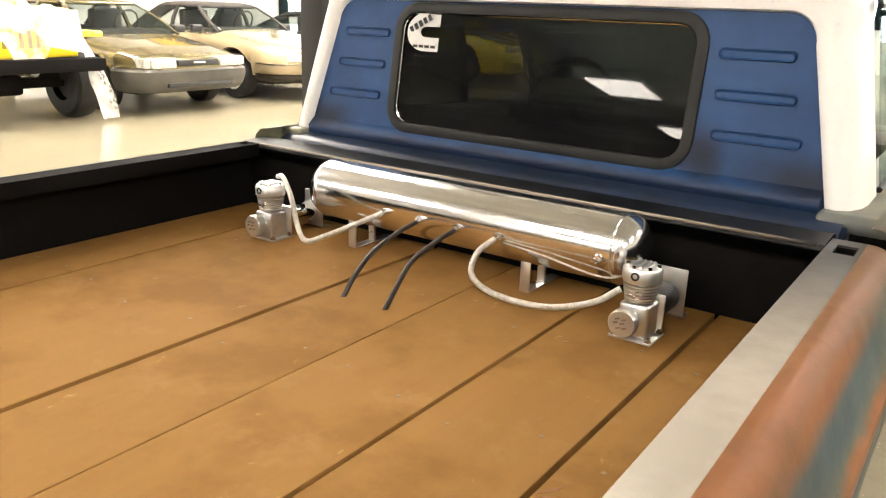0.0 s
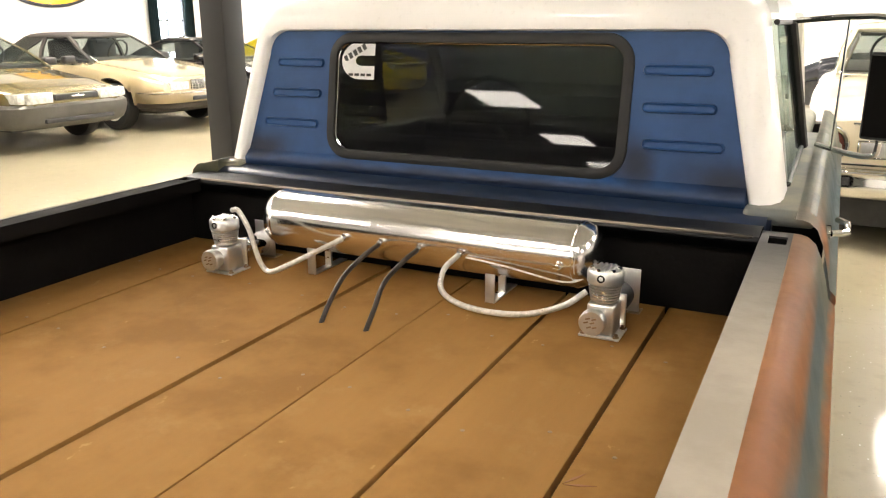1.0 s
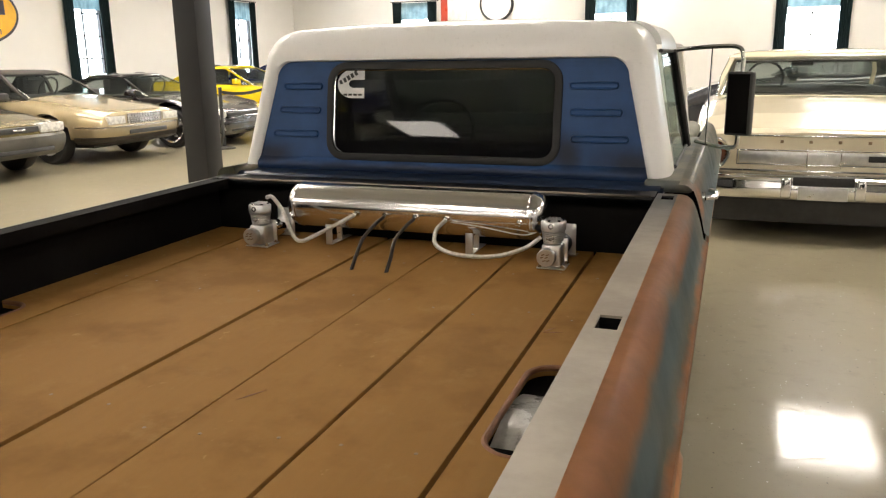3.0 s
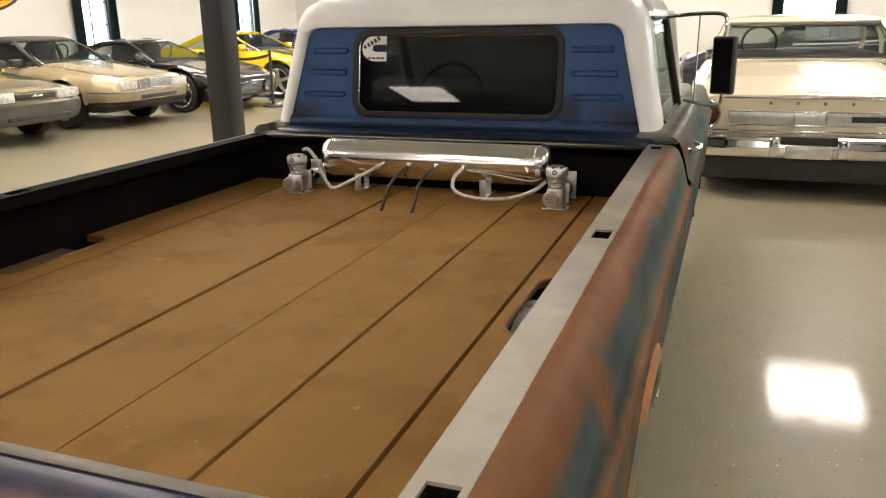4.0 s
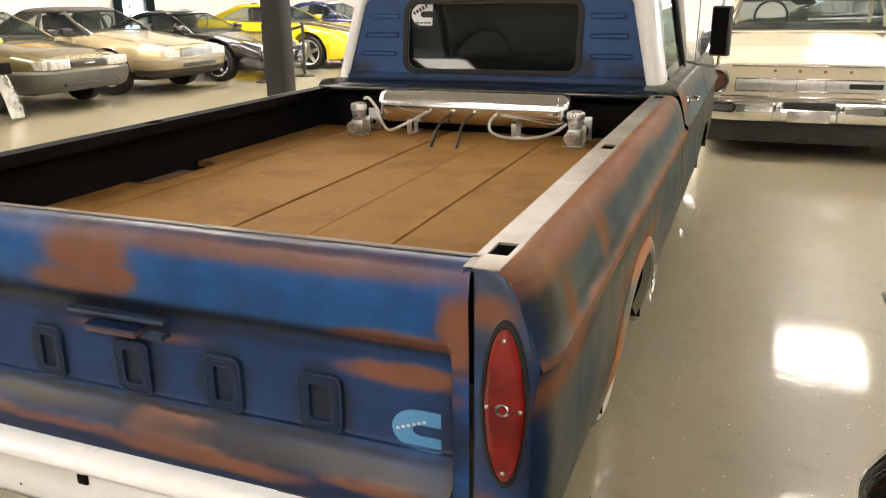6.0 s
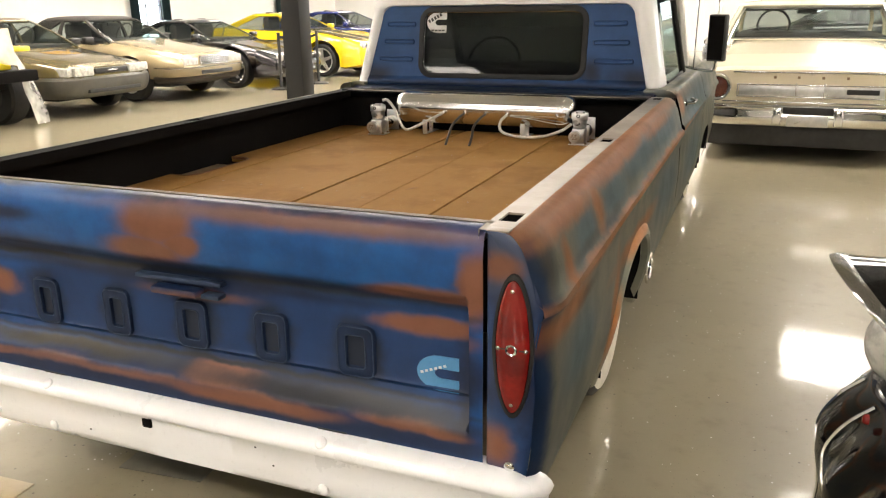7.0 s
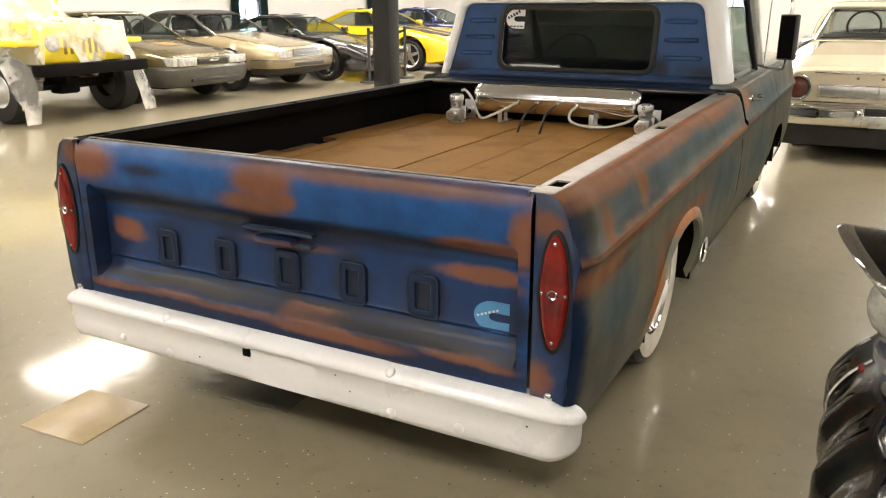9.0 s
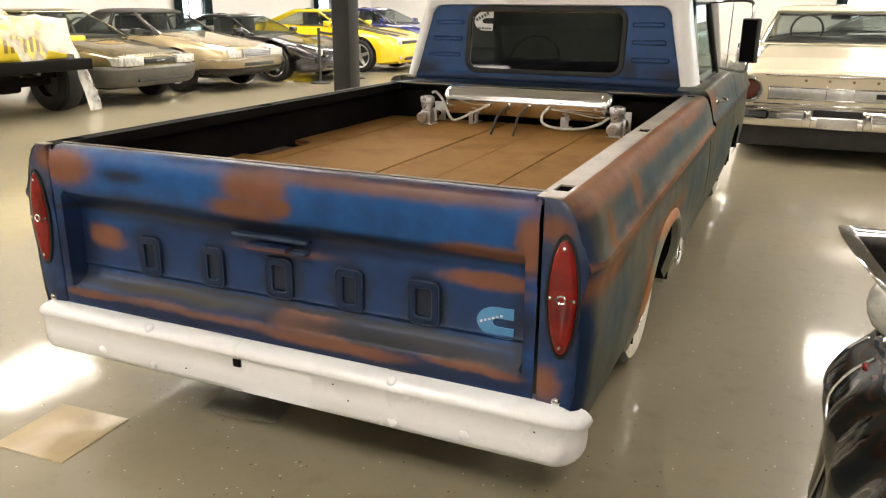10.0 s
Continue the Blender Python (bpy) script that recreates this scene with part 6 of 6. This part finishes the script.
def cream_sedan(at):
    """Built from its tail: origin under the rear bumper, +y forwards along the car."""
    p = car_paint("cream_paint", (0.78, 0.70, 0.52), 0.0, 0.22)
    c = thing("vintage_sedan", "cream vintage sedan seen from its chromed tail", "car", "parked cars")
    rows = [(0.02, 0.90, 0.46, 0.80, 0.825), (0.06, 0.93, 0.36, 0.83, 0.855), (0.5, 0.96, 0.28, 0.90, 0.945), (1.3, 0.97, 0.24, 0.97, 1.045), (2.6, 0.97, 0.22, 0.97, 1.03), (3.6, 0.96, 0.22, 0.95, 1.0), (4.9, 0.93, 0.28, 0.86, 0.92), (5.1, 0.88, 0.4, 0.8, 0.84)]
    ax = (0.90, 4.0)
    part("body", car_body(rows, ax, 0.345), p, c, smooth=40)
    greenhouse(c, p, (1.20, 3.55, 0.83), (1.85, 2.95, 0.73), 1.035, 1.385, 0.065, pillars=(0.0, 0.5, 1.0), cpillar=0.10, seat=0.05)
    underbody(c, 0.0, 4.8, 0.88, 0.13, 0.40)
    add_wheels(c, ax, 0.90, 0.345, 0.19, whitewall=False)
    # rear bumper with its dipped centre
    bm = bmesh.new()
    prof = [(0.02, 0.515), (-0.08, 0.512), (-0.105, 0.49), (-0.10, 0.455), (-0.115, 0.42), (-0.105, 0.345), (-0.06, 0.315), (0.0, 0.312)]
    loft(bm, [[(x, y + 0.10 * (abs(x) / 0.97) ** 6, z) for y, z in prof] for x in [-0.97 + 1.94 * k / 24 for k in range(25)]], closed=False)
    part("rear_bumper", bm, M_chrome, c, "broad chrome rear bumper", smooth=50)
    part("plate_recess", boxed(-0.21, 0.21, -0.12, -0.09, 0.44, 0.505, 0.005), M_black, c)
    bm = boxed(-0.17, 0.17, -0.132, -0.122, 0.335, 0.435, 0.005)
    part("number_plate", bm, M_alu, c, "blank pale number plate")
    for side in (1, -1):
        part("bumper_guard", boxed(*sorted((side * 0.215, side * 0.29)), -0.135, -0.09, 0.34, 0.50, 0.02, 3), M_chrome, c)
        lamp = new("tail_lamp")
        lamp.parent = c
        lamp["label"] = "round red tail lamp in chrome bezel"
        bm = bmesh.new()
        lathe(bm, (side * 0.79, 0.04, 0.665), (0, -1, 0), [(0.0, 0.125), (0.07, 0.125), (0.085, 0.115), (0.08, 0.098), (0.05, 0.094)], 32)
        part("bezel", bm, M_chrome, lamp)
        bm = bmesh.new()
        lathe(bm, (side * 0.79, -0.01, 0.665), (0, -1, 0), [(0.0, 0.095), (0.02, 0.090), (0.035, 0.06), (0.04, 0.035), (0.04, 0.0)], 28)
        part("lens", bm, M_darklens, lamp)
    # trim panel between the lamps
    fr = bmesh.new()
    for x0, x1, z0, z1 in ((-0.62, 0.62, 0.575, 0.587), (-0.62, 0.62, 0.683, 0.695), (-0.62, -0.608, 0.587, 0.683), (0.608, 0.62, 0.587, 0.683), (-0.12, -0.112, 0.56, 0.71), (0.112, 0.12, 0.56, 0.71)):
        box(fr, x0, x1, 0.005, 0.03, z0, z1, 0.002)
    part("trim_frame", fr, M_chrome, c, "thin chrome trim frame")
    add_box(c, "trim_panel", M_alu, -0.60, 0.60, 0.012, 0.03, 0.59, 0.68, 0.002)
    add_box(c, "rear_badge", M_black, 0.30, 0.56, 0.004, 0.014, 0.615, 0.66, 0.004)
    for z in (0.535, 0.80):
        add_box(c, "trim_strip", M_chrome, -0.74 if z < 0.6 else -0.66, 0.74 if z < 0.6 else 0.66, 0.0, 0.03, z - 0.007, z + 0.007, 0.003)
    for k in range(4):
        x = -0.30 + 0.2 * k
        add_box(c, "letter_bar", M_nail, x - 0.012, x + 0.012, 0.005, 0.03, 0.745, 0.768, 0.002)
    add_box(c, "lock", M_chrome, -0.012, 0.012, -0.002, 0.03, 0.785, 0.81, 0.004)
    bm = bmesh.new()
    low, high = [(-0.77, 1.20, 1.048), (0, 1.17, 1.056), (0.77, 1.20, 1.048)], [(-0.67, 1.79, 1.335), (0, 1.76, 1.345), (0.67, 1.79, 1.335)]
    tube(bm, low, 0.014, 8)
    tube(bm, high, 0.014, 8)
    for k in (0, 2):
        tube(bm, [low[k], high[k]], 0.014, 8)
    part("glass_trim", bm, M_chrome, c)
    c.matrix_basis = at
    return c


def black_car(at):
    """A 1950s front corner: hooded headlamp with chrome visor, bulging bumper wings."""
    p = car_paint("black_gloss_paint", (0.006, 0.006, 0.007), 0.0, 0.08)
    c = thing("vintage_car", "glossy black vintage car with chrome headlamp visors", "car", "parked cars")
    rows = [(-0.02, 0.90, 0.42, 0.78, 0.80), (-0.10, 0.92, 0.36, 0.84, 0.86), (-0.5, 0.93, 0.28, 0.88, 0.93), (-1.6, 0.94, 0.24, 0.94, 1.02), (-3.0, 0.94, 0.24, 0.95, 0.98), (-4.6, 0.92, 0.28, 0.92, 0.96), (-4.95, 0.85, 0.4, 0.84, 0.88)]
    ax = (-0.95, -3.9)
    part("body", car_body(rows, ax, 0.345), p, c, smooth=40)
    greenhouse(c, p, (-3.7, -1.65, 0.78), (-3.1, -2.2, 0.6), 0.97, 1.42, 0.06)
    add_wheels(c, ax, 0.90, 0.345, 0.19)
    for side in (1, -1):
        X = side * 0.72
        hood = new("headlamp_hood")
        hood.parent = c
        hood["label"] = "black headlamp hood edged with chrome"
        n = 24
        arcs = []
        for y, r, dz in ((-0.55, 0.115, 0.035), (-0.2, 0.14, 0.02), (0.0, 0.148, 0.012), (0.10, 0.145, 0.012)):
            arcs.append([(X + r * math.cos(radians(-25 + 230 * k / n)), y + (0.145 * math.sin(radians(-25 + 230 * k / n)) if y > 0 else 0), 0.742 + dz + r * math.sin(radians(-25 + 230 * k / n))) for k in range(n + 1)])
        bm = bmesh.new()
        loft(bm, arcs, closed=False)
        bmesh.ops.solidify(bm, geom=bm.faces[:], thickness=0.012)
        part("shell", bm, p, hood, smooth=60)
        # broad chrome lip round the visor's edge
        bm = bmesh.new()
        cz = 0.754
        rings = []
        for back, k in ((0.030, 1.012), (0.004, 1.020), (-0.006, 0.99), (-0.002, 0.93), (0.016, 0.90)):
            rings.append([(X + (x - X) * k, y - back, cz + (z - cz) * k) for x, y, z in arcs[-1]])
        loft(bm, rings, closed=False)
        bmesh.ops.solidify(bm, geom=bm.faces[:], thickness=0.003)
        part("visor_rim", bm, M_chrome, hood, "broad chrome visor lip", smooth=60)
        bm = bmesh.new()
        lathe(bm, (X, 0.06, 0.722), (0, 1, 0), [(-0.06, 0.112), (0.02, 0.112), (0.035, 0.104), (0.040, 0.092), (0.034, 0.086)], 36)
        part("bezel", bm, M_chrome, hood)
        bm = bmesh.new()
        lathe(bm, (X, 0.07, 0.722), (0, 1, 0), [(0.02, 0.090), (0.045, 0.082), (0.075, 0.058), (0.090, 0.028), (0.094, 0.0)], 36)
        part("headlamp", bm, M_clearlens, hood, "round clear headlamp", smooth=60)
        bm = bmesh.new()
        tube(bm, [(X + 0.085 * math.cos(radians(a)), 0.10 + 0.012 * math.sin(radians(a)), 0.700 + 0.085 * math.sin(radians(a))) for a in range(200, 345, 12)], 0.012, 8)
        part("lamp_cradle", bm, M_chrome, hood, "chrome cradle under the headlamp")
        # bumper wing: swelling black lobes that run down to the apron
        def wing(x, z):
            y = float(np.interp(z, (0.06, 0.14, 0.25, 0.33, 0.42, 0.49, 0.56, 0.62, 0.66), (0.205, 0.212, 0.200, 0.196, 0.214, 0.214, 0.170, 0.115, 0.02)))
            fold = 0.010 * math.cos((x - 0.76) * 2 * math.pi / 0.24) * float(np.interp(z, (0.1, 0.3, 0.5, 0.62), (0.7, 0.6, 1.0, 0.3)))
            return y + fold - 1.6 * max(0.0, x - 0.82) ** 1.6 
        xs = [0.004 + 0.956 * k / 60 for k in range(61)]
        zs = [0.06 + 0.60 * k / 30 for k in range(31)]
        bm = bmesh.new()
        loft(bm, [[(side * x, wing(x, z), z) for z in zs] for x in xs], closed=False)
        bmesh.ops.solidify(bm, geom=bm.faces[:], thickness=0.006)
        part("bumper_wing", bm, p, c, "black swelling bumper wing with folds", smooth=60)
        for x0, x1 in ((0.80, 0.84), (0.66, 0.70)):
            bm = bmesh.new()
            run = [(x0 + (x1 - x0) * (k / 12) + 0.012 * math.sin(k * 0.7), 0.60 - 0.50 * k / 12) for k in range(13)]
            tube(bm, smooth_path([(side * x, wing(x, z) + 0.002, z) for x, z in run], 3), 0.005, 6)
            part("chrome_strip", bm, M_chrome, c)
        bm = bmesh.new()
        lathe(bm, (side * 0.52, 0.06, 0.50), (0, 1, 0), [(0.0, 0.085), (0.06, 0.082), (0.11, 0.06), (0.135, 0.025), (0.14, 0.0)], 24)
        part("bumper_bullet", bm, p, c, "rounded bumper bullet", smooth=60)
        bm = bmesh.new()
        lathe(bm, (side * 0.60, 0.150, 0.60), (0, 1, 0), [(0.0, 0.011), (0.008, 0.011), (0.012, 0.007), (0.013, 0.0)], 14)
        part("parking_lamp", bm, M_redlens, c)
    part("grille", boxed(-0.5, 0.5, -0.03, 0.02, 0.50, 0.76, 0.02), M_chrome, c)
    part("centre_bumper", boxed(-0.45, 0.45, -0.02, 0.10, 0.34, 0.50, 0.05, 3), p, c)
    c.matrix_basis = at
    return c


olive_coupe(pose(-7.20, 7.25, 0, 0, 0, -90))
gold_convertible(pose(-7.15, 9.45, 0, 0, 0, -90))
sports_coupe(pose(-6.85, 11.75, 0, 0, 0, -90), (0.006, 0.004, 0.005), "dark", "black low sports coupe with chrome wheels")
sports_coupe(pose(-6.55, 14.45, 0, 0, 0, -90), (0.82, 0.60, 0.015), "yellow", "yellow muscle coupe with black bonnet stripes", M_black, 0.10, M_alu)
sports_coupe(pose(-6.6, 17.1, 0, 0, 0, -90), (0.02, 0.03, 0.16), "blue", "dark blue muscle coupe", None, 0.12)
covered_jeep(pose(-7.15, 5.16, 0, 0, 0, -90))
cream_sedan(pose(1.72, 6.40, 0))
black_car(pose(1.755, -0.45, 0, 0, 0, 90))
sports_coupe(pose(0.2, 14.8, 0, 0, 0, 90), (0.01, 0.012, 0.02), "ink", "dark parked coupe before the far windows", None, 0.2)
sports_coupe(pose(5.2, 13.2, 0, 0, 0, 100), (0.82, 0.60, 0.015), "amber", "yellow parked coupe beyond the cream sedan", None, 0.15)


def stanchion(x, y):
    s = thing("barrier_post", "black barrier post with round base", "barrier post", "barrier posts")
    bm = bmesh.new()
    lathe(bm, (0, 0, 0), (0, 0, 1), [(0.0, 0.19), (0.02, 0.19), (0.035, 0.13), (0.045, 0.04)], 28, True)
    part("base", bm, M_black, s)
    bm = bmesh.new()
    cyl(bm, (0, 0, 0.04), (0, 0, 0.97), 0.028)
    part("post", bm, M_black, s)
    bm = bmesh.new()
    cyl(bm, (0, 0, 0.97), (0, 0, 1.0), 0.034, 0.03)
    part("cap", bm, M_black, s)
    s.location = (x, y, 0)


sports_coupe(pose(-0.6, -5.2, 0), (0.75, 0.75, 0.75), "white", "white parked wagon standing behind the pickup", None, 0.4)
sports_coupe(pose(-3.6, -5.0, 0), (0.82, 0.60, 0.015), "gold", "yellow parked coupe standing behind the pickup", None, 0.2)


POSTS = [(-6.85, 10.94), (-6.78, 12.14)]
for post_x, post_y in POSTS:
    stanchion(post_x, post_y)
bm = bmesh.new()
(ax0, ay0), (ax1, ay1) = POSTS
loft(bm, [[(ax0 + (ax1 - ax0) * u, ay0 + (ay1 - ay0) * u, z - 0.05 * math.sin(math.pi * u)) for z in (0.90, 0.95)] for u in [k / 12 for k in range(13)]], closed=False)
bmesh.ops.solidify(bm, geom=bm.faces[:], thickness=0.003)
single("barrier_belt", bm, M_black, "black webbing belt strung between two barrier posts", "belt")

# wall signs
sign = thing("wall_sign", "large oval yellow enamel sign with dark lettering", "sign")
sy, sz = 12.1, 2.45
bm = bmesh.new()
ovl = [(math.cos(2 * math.pi * k / 48), math.sin(2 * math.pi * k / 48)) for k in range(48)]
slab(bm, [(X0 + 0.005, sy + 1.26 * c, sz + 0.68 * s) for c, s in ovl], 0.03, (1, 0, 0))
part("rim", bm, M_black, sign)
bm = bmesh.new()
slab(bm, [(X0 + 0.036, sy + 1.20 * c, sz + 0.62 * s) for c, s in ovl], 0.006, (1, 0, 0))
part("face", bm, M_yellowsign, sign, "yellow enamel face")
for k in range(8):
    y = sy - 0.82 + 0.235 * k
    part("lettering_bar", boxed(X0 + 0.043, X0 + 0.049, y - 0.085, y + 0.085, sz - 0.02, sz + 0.28), M_black, sign, smooth=0)
bell = mat("red_enamel", (0.5, 0.06, 0.03), None, 4, 0.3)
part("emblem", slab(bmesh.new(), [(X0 + 0.043, sy - 0.22, sz - 0.14), (X0 + 0.043, sy - 0.12, sz - 0.05), (X0 + 0.043, sy + 0.12, sz - 0.05), (X0 + 0.043, sy + 0.22, sz - 0.14), (X0 + 0.043, sy, sz - 0.24)], 0.005, (1, 0, 0)), bell, sign, smooth=0)
cu = bpy.data.curves.new("words", "FONT")
cu.body, cu.size, cu.align_x, cu.extrude = "Safe Lubrication", 0.24, "CENTER", 0.002
w = new("words", cu)
w.matrix_basis = Matrix(((0, 0, 1, X0 + 0.046), (1, 0, 0, sy), (0, 1, 0, sz - 0.42), (0, 0, 0, 1)))
w.data.materials.append(M_black)
w.parent = sign


def round_sign(x, z, r, face, label):
    s = thing("round_sign", label, "sign", "round signs")
    bm = bmesh.new()
    lathe(bm, (x, Y1 - 0.002, z), (0, -1, 0), [(0.0, r), (0.10, r), (0.12, r * 0.95), (0.10, r * 0.88)], 36)
    part("rim", bm, M_black, s)
    bm = bmesh.new()
    lathe(bm, (x, Y1 - 0.002, z), (0, -1, 0), [(0.02, r * 0.9), (0.09, r * 0.88), (0.10, 0.0)], 36)
    part("face", bm, face, s)


round_sign(-6.2, 3.05, 0.55, M_decal, "round white wall clock with a dark rim")
round_sign(4.6, 3.3, 0.45, M_yellowsign, "round lit sign with a pale face")
rs2 = thing("banner_sign", "red and white wall sign", "sign")
part("board", boxed(-8.1, -7.2, Y1 - 0.05, Y1 - 0.003, 2.3, 3.4, 0.01), M_decal, rs2)
part("red_band", boxed(-8.08, -7.85, Y1 - 0.058, Y1 - 0.0505, 2.32, 3.38), bell, rs2, smooth=0)
